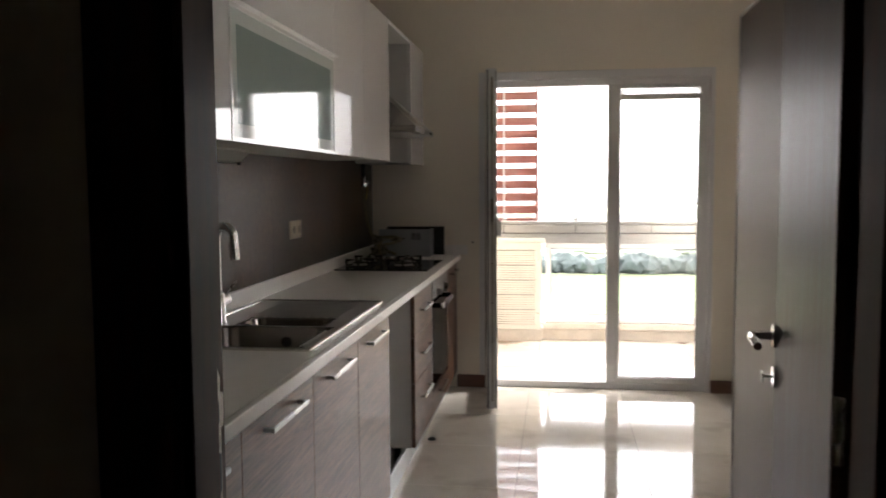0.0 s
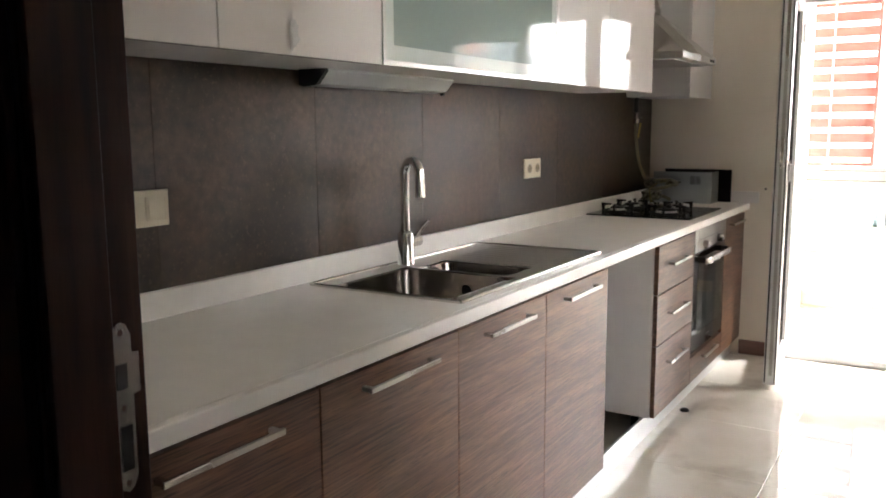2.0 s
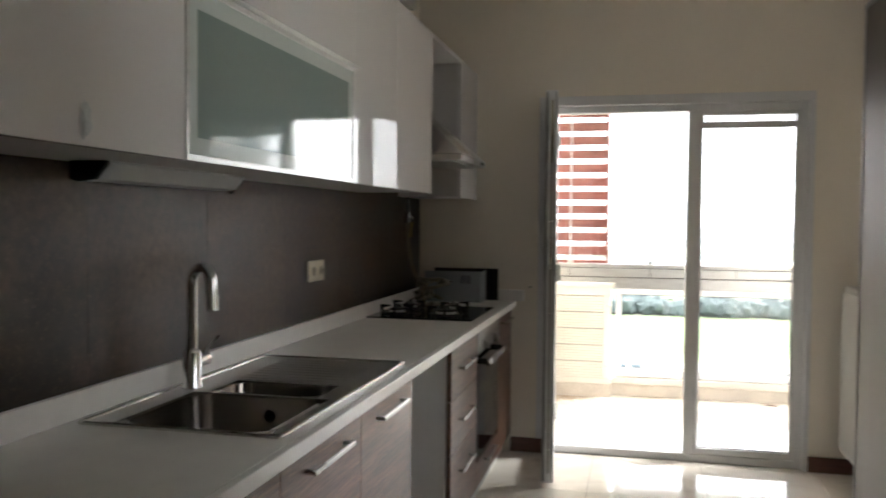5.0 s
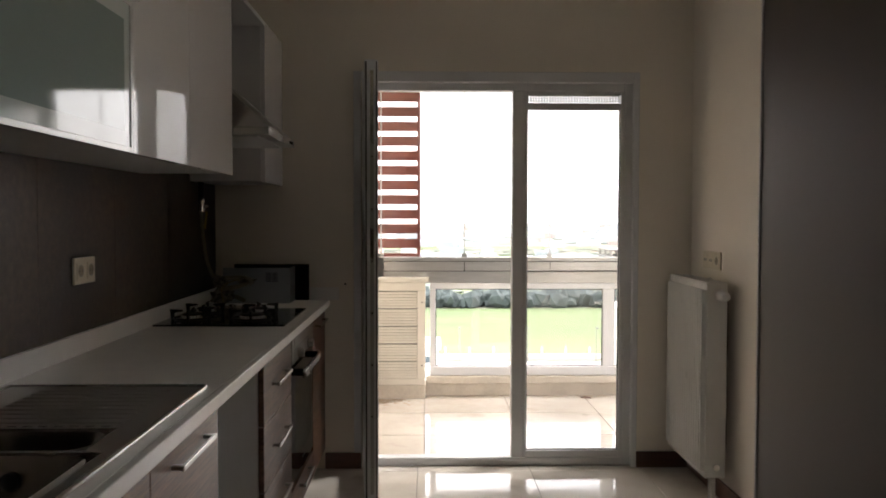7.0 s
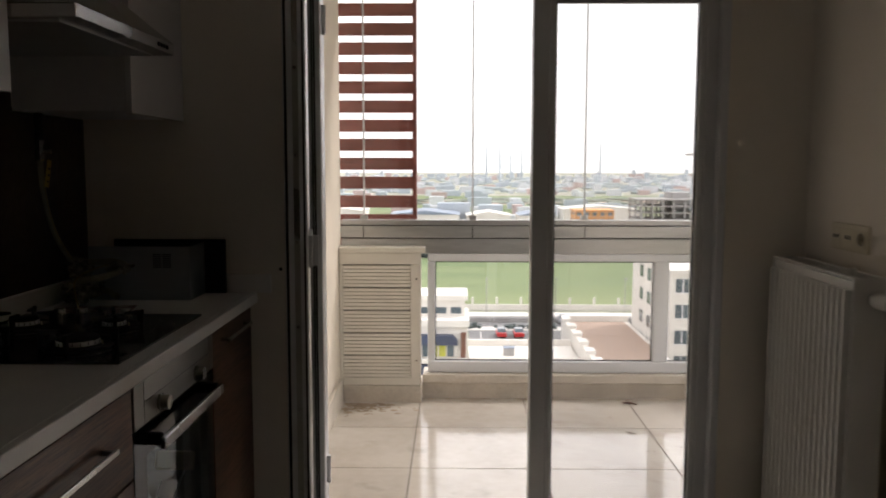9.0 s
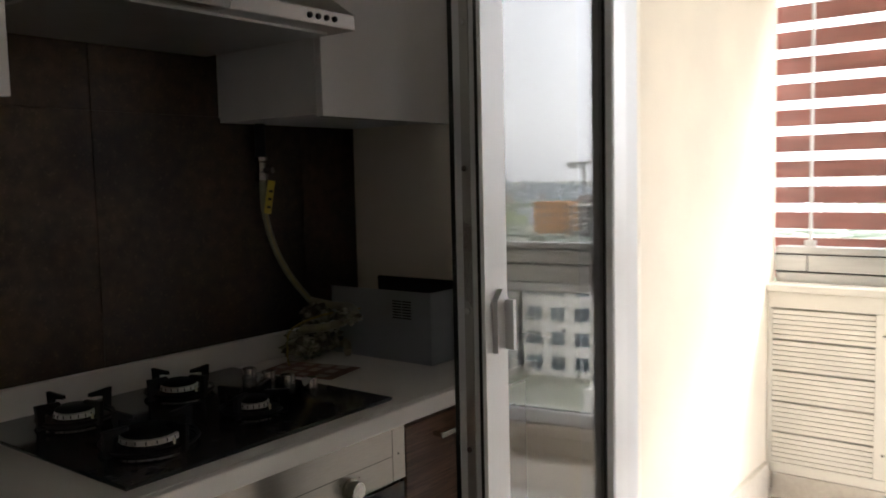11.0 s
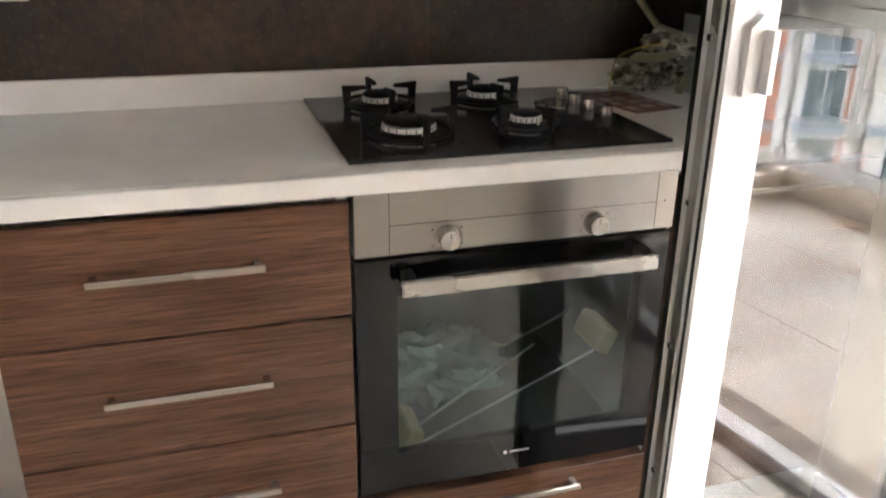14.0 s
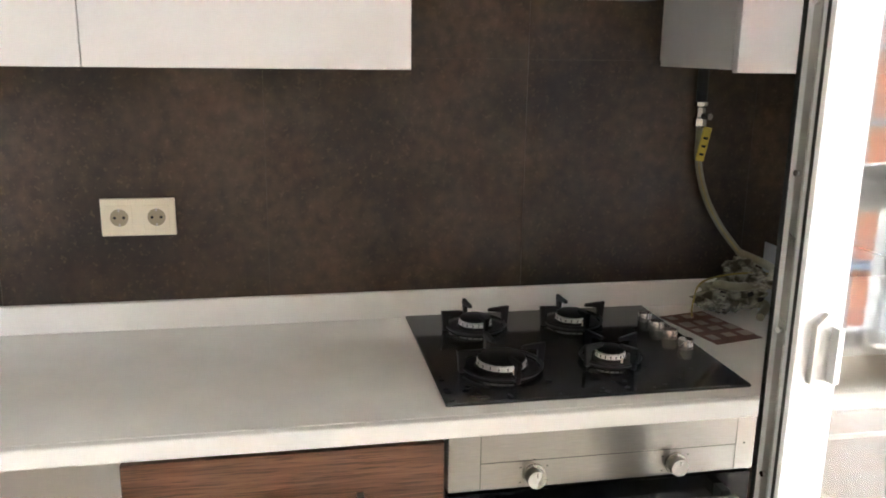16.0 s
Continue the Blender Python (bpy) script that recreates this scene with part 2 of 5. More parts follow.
def curve_points(ctrl, n=8):
    """A smooth line through control points."""
    c = [Vector(p) for p in ctrl]
    c = [2 * c[0] - c[1], *c, 2 * c[-1] - c[-2]]
    out = []
    for i in range(1, len(c) - 2):
        for k in range(n):
            t = k / n
            out.append(0.5 * (2 * c[i] + (c[i + 1] - c[i - 1]) * t + (2 * c[i - 1] - 5 * c[i] + 4 * c[i + 1] - c[i + 2]) * t * t + (3 * c[i] - 3 * c[i + 1] + c[i + 2] - c[i - 1]) * t ** 3))
    return out + [c[-2]]


def prism(bm, outline, axis, a, b):
    """Extrudes a plane outline along an axis ('x', 'y' or 'z') from a to b."""
    def at(p, h):
        return {"x": (h, p[0], p[1]), "y": (p[0], h, p[1]), "z": (p[0], p[1], h)}[axis]
    lo, hi = [bm.verts.new(at(p, a)) for p in outline], [bm.verts.new(at(p, b)) for p in outline]
    bm.faces.new(lo), bm.faces.new(list(reversed(hi)))
    for i in range(len(lo)):
        j = (i + 1) % len(lo)
        bm.faces.new((lo[i], hi[i], hi[j], lo[j]))


def mesh_of(name, bm, mat, smooth=False):
    bmesh.ops.recalc_face_normals(bm, faces=bm.faces)
    me = bpy.data.meshes.new(name)
    if smooth:
        for f in bm.faces:
            f.smooth = True
    bm.to_mesh(me)
    bm.free()
    me.materials.append(mat)
    if smooth:
        me.set_sharp_from_angle(angle=radians(40))
    return me


def part(name, bm, mat, parent=None, label="", smooth=False):
    """Links a bmesh as one mesh object under a thing or a part."""
    ob = new(name, mesh_of(name, bm, mat, smooth))
    if parent:
        ob.parent = parent
        ob.matrix_parent_inverse = parent.matrix_world.inverted()
    return tagged(ob, label)


def thing(name, at, label, category, group="", kind=""):
    ob = new(name)
    ob.empty_display_size = 0.1
    ob.location = at
    bpy.context.view_layer.update()
    return tagged(ob, label, category, group, kind)


def boxes(name, mat, *bs, parent=None, label="", bevel=0.0, kind="", seg=1):
    bm = bmesh.new()
    for b in bs:
        box(bm, *b, bevel=bevel, seg=seg)
    ob = part(name, bm, mat, parent, label)
    return tagged(ob, kind=kind)


def structure(name, mat, *bs, label="", category="wall", bevel=0.0):
    return tagged(boxes(name, mat, *bs, bevel=bevel), label, category, kind="structure")


# ---- kitchen shell ----
H = 2.8          # ceiling
XR = 2.53        # radiator wall
YN = -4.40       # kitchen face of the entrance wall
structure("wall_west", WALL, (-0.15, YN - 0.12, 0, 0, 0.25, H), label="cream painted kitchen wall behind the cabinets")
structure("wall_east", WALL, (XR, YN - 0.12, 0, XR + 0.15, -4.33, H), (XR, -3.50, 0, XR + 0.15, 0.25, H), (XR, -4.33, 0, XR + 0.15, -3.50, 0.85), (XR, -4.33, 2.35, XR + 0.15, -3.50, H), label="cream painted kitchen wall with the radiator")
structure("wall_north", WALL, (0, 0, 0, 0.775, 0.25, H), (2.24, 0, 0, XR, 0.25, H), (0.775, 0, 2.075, 2.24, 0.25, H), label="cream painted end wall round the balcony door")
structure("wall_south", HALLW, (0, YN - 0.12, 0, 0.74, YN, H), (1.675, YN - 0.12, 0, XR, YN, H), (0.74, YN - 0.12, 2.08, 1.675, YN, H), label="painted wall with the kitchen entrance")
structure("ceiling", CEIL, (-0.15, -8.2, H, XR + 1.5, 0.25, H + 0.15), label="plain white painted ceiling", category="ceiling")
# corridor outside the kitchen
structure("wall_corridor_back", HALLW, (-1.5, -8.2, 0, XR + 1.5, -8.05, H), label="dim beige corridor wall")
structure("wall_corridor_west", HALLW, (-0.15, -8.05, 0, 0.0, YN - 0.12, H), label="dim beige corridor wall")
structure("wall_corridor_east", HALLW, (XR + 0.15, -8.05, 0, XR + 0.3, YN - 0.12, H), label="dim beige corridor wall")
floor = structure("floor", GROUT, (-0.15, -8.05, -0.15, XR + 0.15, 0.25, -0.004), label="polished cream marble tile floor", category="floor")
bal_floor = structure("floor_balcony", GROUT, (0.42, 0.25, -0.2, 3.05, 2.08, -0.034), label="cream tiled balcony floor, wet in patches", category="floor")
structure("baseboard", BASEB, (0.58, -0.014, 0, 0.772, -0.001, 0.085), (2.243, -0.014, 0, XR - 0.014, -0.001, 0.085), (XR - 0.014, -1.9, 0, XR - 0.001, -0.001, 0.085), label="red-brown skirting board along the end wall", category="skirting", bevel=0.002)

# ---- balcony shell ----
structure("wall_balcony_west", EXTW, (0.42, 0.25, -0.034, 0.635, 1.945, 2.9), label="rough cream rendered balcony side wall", category="wall")
structure("balcony_wall_base", STONE, (0.635, 0.25, -0.034, 0.660, 1.815, 0.12), label="stone base strip of the balcony wall", category="skirting", bevel=0.003)
structure("balcony_kerb", STONE, (0.42, 1.945, -0.034, 3.05, 2.12, 0.064), (2.84, 0.25, -0.034, 3.05, 1.945, 0.10), label="beige stone kerb under the balcony glazing", category="kerb", bevel=0.004)
structure("balcony_sill", STONE, (1.118, 1.912, 0.066, 2.84, 2.10, 0.122), label="beige stone sill slab with a projecting nose", category="sill", bevel=0.006)
structure("ceiling_balcony", CEIL, (0.3, 0.25, 2.62, 3.1, 2.2, 2.8), label="white balcony ceiling slab", category="ceiling")
structure("wall_facade", EXTW, (XR + 0.15, 0.0, -0.034, 3.05, 0.25, 2.8), label="rendered outer wall along the balcony", category="wall")


# ---- entrance door ----
entrance = thing("door_1", (1.68, -4.46, 0), "open dark wenge door with dark frame at the kitchen entrance", "door", kind="structure")
boxes("jamb", DARKW, (0.742, YN - 0.13, 0, 0.78, YN + 0.005, 2.08), parent=entrance, bevel=0.002)
boxes("jamb", DARKW, (1.635, YN - 0.13, 0, 1.673, YN + 0.005, 2.08), parent=entrance, bevel=0.002)
boxes("head", DARKW, (0.78, YN - 0.129, 2.04, 1.635, YN + 0.004, 2.078), parent=entrance, bevel=0.002)
boxes("door_stop", DARKW, (0.78, YN - 0.125, 0, 0.793, YN - 0.045, 2.04), parent=entrance, bevel=0.002)
boxes("door_stop", DARKW, (1.622, YN - 0.125, 0, 1.635, YN - 0.045, 2.04), parent=entrance, bevel=0.002)
for x0, x1 in ((0.67, 0.777), (1.638, 1.745)):
    boxes("casing", DARKW, (x0, YN - 0.145, 0, x1, YN - 0.1305, 2.14), parent=entrance, bevel=0.003)
for x0, x1 in ((0.67, 0.744), (1.672, 1.745)):
    boxes("casing", DARKW, (x0, YN + 0.0055, 0, x1, YN + 0.018, 2.14), parent=entrance, bevel=0.003)
boxes("casing", DARKW, (0.777, YN - 0.145, 2.05, 1.638, YN - 0.1305, 2.14), parent=entrance, bevel=0.003)
bm = bmesh.new()
prism(bm, [(YN - 0.044, 0.935), (YN - 0.038, 0.922), (YN - 0.030, 0.918), (YN - 0.022, 0.922), (YN - 0.016, 0.935), (YN - 0.016, 1.035), (YN - 0.006, 1.037), (YN - 0.006, 1.085), (YN - 0.016, 1.087), (YN - 0.016, 1.108), (YN - 0.022, 1.121), (YN - 0.030, 1.125), (YN - 0.038, 1.121), (YN - 0.044, 1.108)], "x", 0.7795, 0.783)
strike = part("strike_plate", bm, STEEL, entrance, "steel strike plate with two latch openings")
boxes("latch_opening", BLACK, (0.783, YN - 0.038, 1.045, 0.7845, YN - 0.024, 1.075), parent=strike)
boxes("latch_opening", BLACK, (0.783, YN - 0.037, 0.945, 0.7845, YN - 0.021, 1.0), parent=strike)
for z in (0.930, 1.022, 1.112):
    bm = bmesh.new()
    cyl(bm, (0.783, YN - 0.031, z), (0.7845, YN - 0.031, z), 0.004, seg=10)
    part("screw", bm, CHROME, strike)
leaf_m = Matrix.Translation((1.618, YN + 0.022, 0)) @ Matrix.Rotation(radians(81), 4, "Z")
bm = bmesh.new()
box(bm, 0.0, -0.04, 0.008, 0.80, 0.0, 2.03, 0.002)
bm.transform(leaf_m)
leaf = part("leaf", bm, DARKW, entrance)


def lever_set(parent, m):
    """A lever handle on a round rose with a key in a lock rose under it; +y is away from the leaf."""
    bm = bmesh.new()
    cyl(bm, (0, 0, 0), (0, 0.012, 0), 0.026)
    cyl(bm, (0, 0.012, 0), (0, 0.05, 0), 0.010)
    bm.transform(m)
    h = part("handle", bm, CHROME, parent, "chrome lever handle", smooth=True)
    bm = bmesh.new()
    tube(bm, curve_points([(0, 0.05, 0), (-0.03, 0.055, 0.002), (-0.08, 0.055, 0.004), (-0.12, 0.05, -0.002)]), [0.010] * 9 + [0.0095] * 8 + [0.009] * 8, 12)
    bm.transform(m)
    part("lever", bm, CHROME, h, smooth=True)
    bm = bmesh.new()
    cyl(bm, (0, 0, -0.09), (0, 0.01, -0.09), 0.024)
    bm.transform(m)
    rose = part("lock_rose", bm, CHROME, parent, smooth=True)
    bm = bmesh.new()
    cyl(bm, (0, 0.01, -0.09), (0, 0.03, -0.09), 0.003, seg=8)
    box(bm, -0.011, 0.03, -0.103, 0.011, 0.033, -0.08, 0.001)
    bm.transform(m)
    part("key", bm, STEEL, rose)


lever_set(entrance, leaf_m @ pose(0.737, 0.0, 1.043))
for z in (0.25, 1.05, 1.8):
    bm = bmesh.new()
    cyl(bm, (1.626, YN + 0.016, z - 0.045), (1.626, YN + 0.016, z + 0.045), 0.007, seg=12)
    part("hinge", bm, STEEL, entrance)

# unseen side window near the entrance, added to let in fill light
win = thing("fill_window", (XR + 0.07, -4.05, 0.85), "narrow white framed side window, unseen, added beside the entrance for fill light", "window", kind="structure")
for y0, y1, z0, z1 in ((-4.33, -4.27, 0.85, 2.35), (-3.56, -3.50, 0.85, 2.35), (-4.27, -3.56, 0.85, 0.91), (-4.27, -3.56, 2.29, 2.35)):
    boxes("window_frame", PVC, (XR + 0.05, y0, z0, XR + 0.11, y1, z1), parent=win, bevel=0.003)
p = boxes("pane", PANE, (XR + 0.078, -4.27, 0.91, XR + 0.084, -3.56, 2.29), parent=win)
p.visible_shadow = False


# ---- balcony door: fixed frame and the open sash ----
bdoor = thing("door_2", (1.5, 0.06, 0), "white framed glazed balcony door, its sash standing open", "door", kind="structure")
FY0, FY1 = 0.03, 0.10
for n, b in (("frame_post", (0.775, FY0, 0.0, 0.835, FY1, 2.075)), ("frame_post", (2.175, FY0, 0.0, 2.24, FY1, 2.075)), ("mullion", (1.575, FY0, 0.045, 1.635, FY1, 2.01)),
             ("frame_head", (0.835, FY0, 2.01, 2.175, FY1, 2.075)), ("threshold", (0.835, FY0, 0.0, 2.175, FY1, 0.045))):
    boxes(n, PVC, b, parent=bdoor, bevel=0.004)
for b in ((0.733, -0.010, 0.0, 0.774, -0.0005, 2.105), (2.215, -0.008, 0.0, 2.2445, FY0, 2.105), (0.774, -0.008, 2.05, 2.215, FY0, 2.105)):
    boxes("trim", PVC, b, parent=bdoor, bevel=0.003)
# fixed light beside the sash
fixed = boxes("fixed_pane", PANE, (1.655, 0.061, 0.08, 2.155, 0.067, 1.915), parent=bdoor, label="clear fixed glass pane")
fixed.visible_shadow = False
for b in ((1.635, 0.035, 0.045, 1.655, 0.095, 2.01), (2.155, 0.035, 0.045, 2.175, 0.095, 2.01), (1.655, 0.035, 0.045, 2.155, 0.095, 0.08)):
    boxes("glazing_bead", PVC, b, parent=bdoor, bevel=0.003)
for b in ((1.6555, 0.053, 0.08, 1.660, 0.060, 1.915), (2.150, 0.053, 0.08, 2.1545, 0.060, 1.915), (1.66, 0.053, 0.0805, 2.15, 0.060, 0.085)):
    boxes("gasket", GASKET, b, parent=bdoor)
vent = boxes("vent", PVC, (1.655, 0.045, 1.915, 2.155, 0.085, 1.95), (1.655, 0.045, 1.988, 2.155, 0.085, 2.01), parent=bdoor, label="white perforated trickle vent", bevel=0.002)
boxes("vent_gap", GASKET, (1.655, 0.042, 1.912, 2.155, 0.0449, 1.9148), parent=bdoor)
for i in range(34):
    boxes("slat", PVC, (1.6555 + i * 0.01468, 0.055, 1.95, 1.6645 + i * 0.01468, 0.062, 1.988), parent=vent)
boxes("cross_bar", PVC, (1.656, 0.063, 1.961, 2.154, 0.068, 1.966), parent=vent)
boxes("cross_bar", PVC, (1.656, 0.063, 1.973, 2.154, 0.068, 1.978), parent=vent)

# sash, built closed along +x from its hinge, then swung
sash_m = Matrix.Translation((0.777, 0.026, 0)) @ Matrix.Rotation(radians(-84.9), 4, "Z")
SW, ST = 0.678, 0.062


def sash_part(name, mat, *bs, bevel=0.0, parent=None, label=""):
    bm = bmesh.new()
    for b in bs:
        box(bm, *b, bevel=bevel)
    bm.transform(sash_m)
    return part(name, bm, mat, parent or bdoor, label)


z0, z1, fw = 0.025, 2.045, 0.085
sash_part("sash_stile", PVC, (0, 0, z0, fw, ST, z1), bevel=0.004)
sash_part("sash_stile", PVC, (SW - fw, 0, z0, SW, ST, z1), bevel=0.004)
sash_part("sash_rail", PVC, (fw, 0, z0, SW - fw, ST, z0 + 0.1), bevel=0.004)
sash_part("sash_rail", PVC, (fw, 0, z1 - fw, SW - fw, ST, z1), bevel=0.004)
gl = sash_part("sash_pane", SASHGL, (fw + 0.0005, 0.030, z0 + 0.1005, SW - fw - 0.0005, 0.036, z1 - fw - 0.0005), label="clear double glazed pane")
gl.visible_shadow = False
for b in ((fw, 0.037, z0 + 0.1, fw + 0.005, 0.043, z1 - fw), (SW - fw - 0.005, 0.037, z0 + 0.1, SW - fw, 0.043, z1 - fw), (fw + 0.005, 0.037, z0 + 0.1, SW - fw - 0.005, 0.043, z0 + 0.105)):
    sash_part("gasket", GASKET, b)
sash_part("edge_gasket", GASKET, (SW - 0.0005, 0.004, z0 + 0.01, SW + 0.003, 0.011, z1 - 0.01))
sash_part("edge_gasket", GASKET, (SW - 0.0005, 0.052, z0 + 0.01, SW + 0.002, 0.057, z1 - 0.01))
rail_hw = sash_part("lock_rail", STEEL, (SW - 0.0005, 0.026, z0 + 0.05, SW + 0.0025, 0.042, z1 - 0.05), label="steel espagnolette strip on the sash edge")
for k in range(8):
    bm = bmesh.new()
    cyl(bm, (SW + 0.002, 0.034, 0.2 + k * 0.235), (SW + 0.009, 0.034, 0.2 + k * 0.235), 0.005, seg=12)
    bm.transform(sash_m)
    part("locking_stud", bm, CHROME, rail_hw)
bm = bmesh.new()
prism(bm, [(SW - 0.066, 1.065), (SW - 0.028, 1.065), (SW - 0.028, 1.155), (SW - 0.047, 1.172), (SW - 0.066, 1.155)], "y", ST, ST + 0.010)
prism(bm, [(SW - 0.064, 1.068), (SW - 0.054, 1.068), (SW - 0.054, 1.153), (SW - 0.064, 1.153)], "y", ST + 0.010, ST + 0.026)
bm.transform(sash_m)
part("pull_handle", bm, PVC, bdoor, "grey-white pull handle on the sash stile")
for z in (0.25, 1.85):
    bm = bmesh.new()
    cyl(bm, (0.846, 0.020, z - 0.05), (0.846, 0.020, z + 0.05), 0.009, seg=12)
    part("hinge", bm, PVC, bdoor)


# ---- base cabinets ----
CT, CB = 0.902, 0.866


def bar_handle(parent, y0, y1, z, x=0.58):
    """A flat steel bar pull on two posts."""
    bm = bmesh.new()
    box(bm, x + 0.022, y0, z - 0.006, x + 0.030, y1, z + 0.006, 0.0015)
    for y in (y0 + 0.004, y1 - 0.016):
        box(bm, x, y, z - 0.005, x + 0.0225, y + 0.012, z + 0.005, 0.001)
    return part("handle", bm, STEEL, parent, "brushed steel bar handle")


def base_cabinet(y0, y1, fronts, label, group="base cabinets"):
    """A melamine carcass with walnut fronts: (z0, z1, handle y0, handle y1, handle z)."""
    t = thing("base_cabinet", (0.3, (y0 + y1) / 2, 0.1), label, "cabinet", group)
    for n, b in (("side_panel", (0.02, y0 + 0.001, 0.102, 0.558, y0 + 0.019, CB - 0.002)), ("side_panel", (0.02, y1 - 0.019, 0.102, 0.558, y1 - 0.001, CB - 0.002)),
                 ("bottom_panel", (0.02, y0 + 0.019, 0.102, 0.558, y1 - 0.019, 0.12)), ("back_panel", (0.02, y0 + 0.019, 0.12, 0.03, y1 - 0.019, CB - 0.002))):
        boxes(n, WHITEB, b, parent=t)
    for y in (y0 + 0.05, y1 - 0.05):
        for x in (0.1, 0.48):
            bm = bmesh.new()
            cyl(bm, (x, y, 0.0), (x, y, 0.103), 0.02, 0.016, 12)
            part("foot", bm, BLACK, t)
    for a, b, h0, h1, hz in fronts:
        f = boxes("drawer_front" if len(fronts) > 1 else "door", WOOD, (0.56, y0 + 0.0015, a, 0.579, y1 - 0.0015, b), parent=t, bevel=0.0012)
        bar_handle(f, h0, h1, hz, x=0.579)
    return t


for y0, y1 in ((-4.37, -3.838), (-3.838, -3.308), (-3.308, -2.785), (-2.785, -2.26)):
    c = (y0 + y1) / 2
    base_cabinet(y0, y1, [(0.105, 0.848, c - 0.136, c + 0.136, 0.809)], "walnut laminate base cabinet with one door under the worktop")
base_cabinet(-1.66, -1.098, [(0.643, 0.848, -1.515, -1.243, 0.757), (0.421, 0.639, -1.515, -1.243, 0.541), (0.105, 0.417, -1.515, -1.243, 0.32)], "walnut laminate drawer cabinet with three drawers")
base_cabinet(-0.478, -0.003, [(0.105, 0.848, -0.39, -0.10, 0.812)], "narrow walnut laminate base cabinet beside the oven")
tagged(boxes("plinth", PLINTH, (0.518, -4.36, 0.0, 0.533, -0.003, 0.099), bevel=0.001), "pale aluminium plinth under the base cabinets and empty bay", "plinth")
bm = bmesh.new()
lathe(bm, [(0.022, 0.0), (0.022, 0.006), (0.014, 0.012), (0.006, 0.014)], 14, (0.585, -1.19, 0.0))
tagged(part("plinth_clip", bm, BLACK), "small dark plastic plinth clip lying on the floor", "clip")

# worktop with its cut-out for the sink bowls
BX0, BX1, BY0, BY1 = 0.13, 0.50, -3.215, -2.70
bm = bmesh.new()
for b in ((0.0, -4.38, CB, 0.585, BY0, CT), (0.0, BY1, CB, 0.585, -0.001, CT), (0.0, BY0, CB, BX0, BY1, CT), (BX1, BY0, CB, 0.585, BY1, CT)):
    box(bm, *b)
wt = thing("worktop", (0.3, -2.2, CB), "long white laminate worktop over the base cabinets", "worktop")
part("slab", bm, WORKTOP, wt)
boxes("front_edge", WORKTOP, (0.585, -4.38, CB, 0.605, -0.001, CT), parent=wt, bevel=0.0035, seg=2)
boxes("upstand", WORKTOP, (0.0065, -4.38, CT, 0.022, -0.001, 0.968), parent=wt, bevel=0.002)
boxes("upstand", WORKTOP, (0.022, -0.017, CT, 0.655, -0.001, 0.968), parent=wt, bevel=0.002)


# ---- sink and tap ----
def bowl(bm, x0, y0, x1, y1, top, depth, r=0.06, steps=5):
    """An open rounded bowl with coved bottom edges."""
    def ring(inset, z):
        rr, pts = max(r - inset * 0.3, 0.02), []
        for cx, cy, a0 in ((x1 - inset - rr, y1 - inset - rr, 0), (x0 + inset + rr, y1 - inset - rr, 90), (x0 + inset + rr, y0 + inset + rr, 180), (x1 - inset - rr, y0 + inset + rr, 270)):
            for k in range(steps + 1):
                a = radians(a0 + 90 * k / steps)
                pts.append(bm.verts.new((cx + rr * math.cos(a), cy + rr * math.sin(a), z)))
        return pts
    rings = [ring(-0.006, top), ring(0.0, top - 0.004), ring(0.008, top - depth + 0.03), ring(0.016, top - depth + 0.01), ring(0.034, top - depth)]
    for a, b in zip(rings, rings[1:]):
        for i in range(len(a)):
            j = (i + 1) % len(a)
            bm.faces.new((a[i], b[i], b[j], a[j]))
    bm.faces.new(rings[-1])
    return rings[0]


sink = thing("kitchen_sink", (0.3, -2.76, CT), "stainless steel sink with two bowls and a faintly ribbed drainer", "sink")
SX0, SX1, SY0, SY1, SZ = 0.058, 0.552, -3.25, -2.28, CT + 0.004
# polished bowl steel, darkened in colour for the dark tiles it reflects
BOWLST = material("bowl_steel_dark_reflection", (0.23, 0.205, 0.18), 0.2, 1.0, scale=3, vary=0.06, fine=0.1, fine_scale=150)
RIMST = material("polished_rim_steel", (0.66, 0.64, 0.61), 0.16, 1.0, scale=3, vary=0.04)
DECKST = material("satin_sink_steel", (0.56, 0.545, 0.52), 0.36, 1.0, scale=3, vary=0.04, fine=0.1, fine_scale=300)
bowls = [(0.138, -3.224, 0.515, -2.880, 0.16, 0.06), (0.178, -2.854, 0.478, -2.705, 0.10, 0.05)]
bm = bmesh.new()
# one pressed sheet with openings for the bowls
xs, ys = [SX0, 0.130, 0.170, 0.486, 0.523, SX1], [SY0, -3.232, -2.872, -2.862, -2.697, SY1]
grid = [[bm.verts.new((x, y, SZ)) for y in ys] for x in xs]
for i in range(5):
    for j in range(5):
        if not ((1 <= i <= 3 and j == 1) or (i == 2 and j == 3)):
            bm.faces.new((grid[i][j], grid[i + 1][j], grid[i + 1][j + 1], grid[i][j + 1]))
low = bmesh.ops.extrude_face_region(bm, geom=list(bm.faces))["geom"]
for v in low:
    if isinstance(v, bmesh.types.BMVert):
        v.co.z = CT + 0.0005
bmesh.ops.recalc_face_normals(bm, faces=list(bm.faces))
deck = part("deck", bm, DECKST, sink)
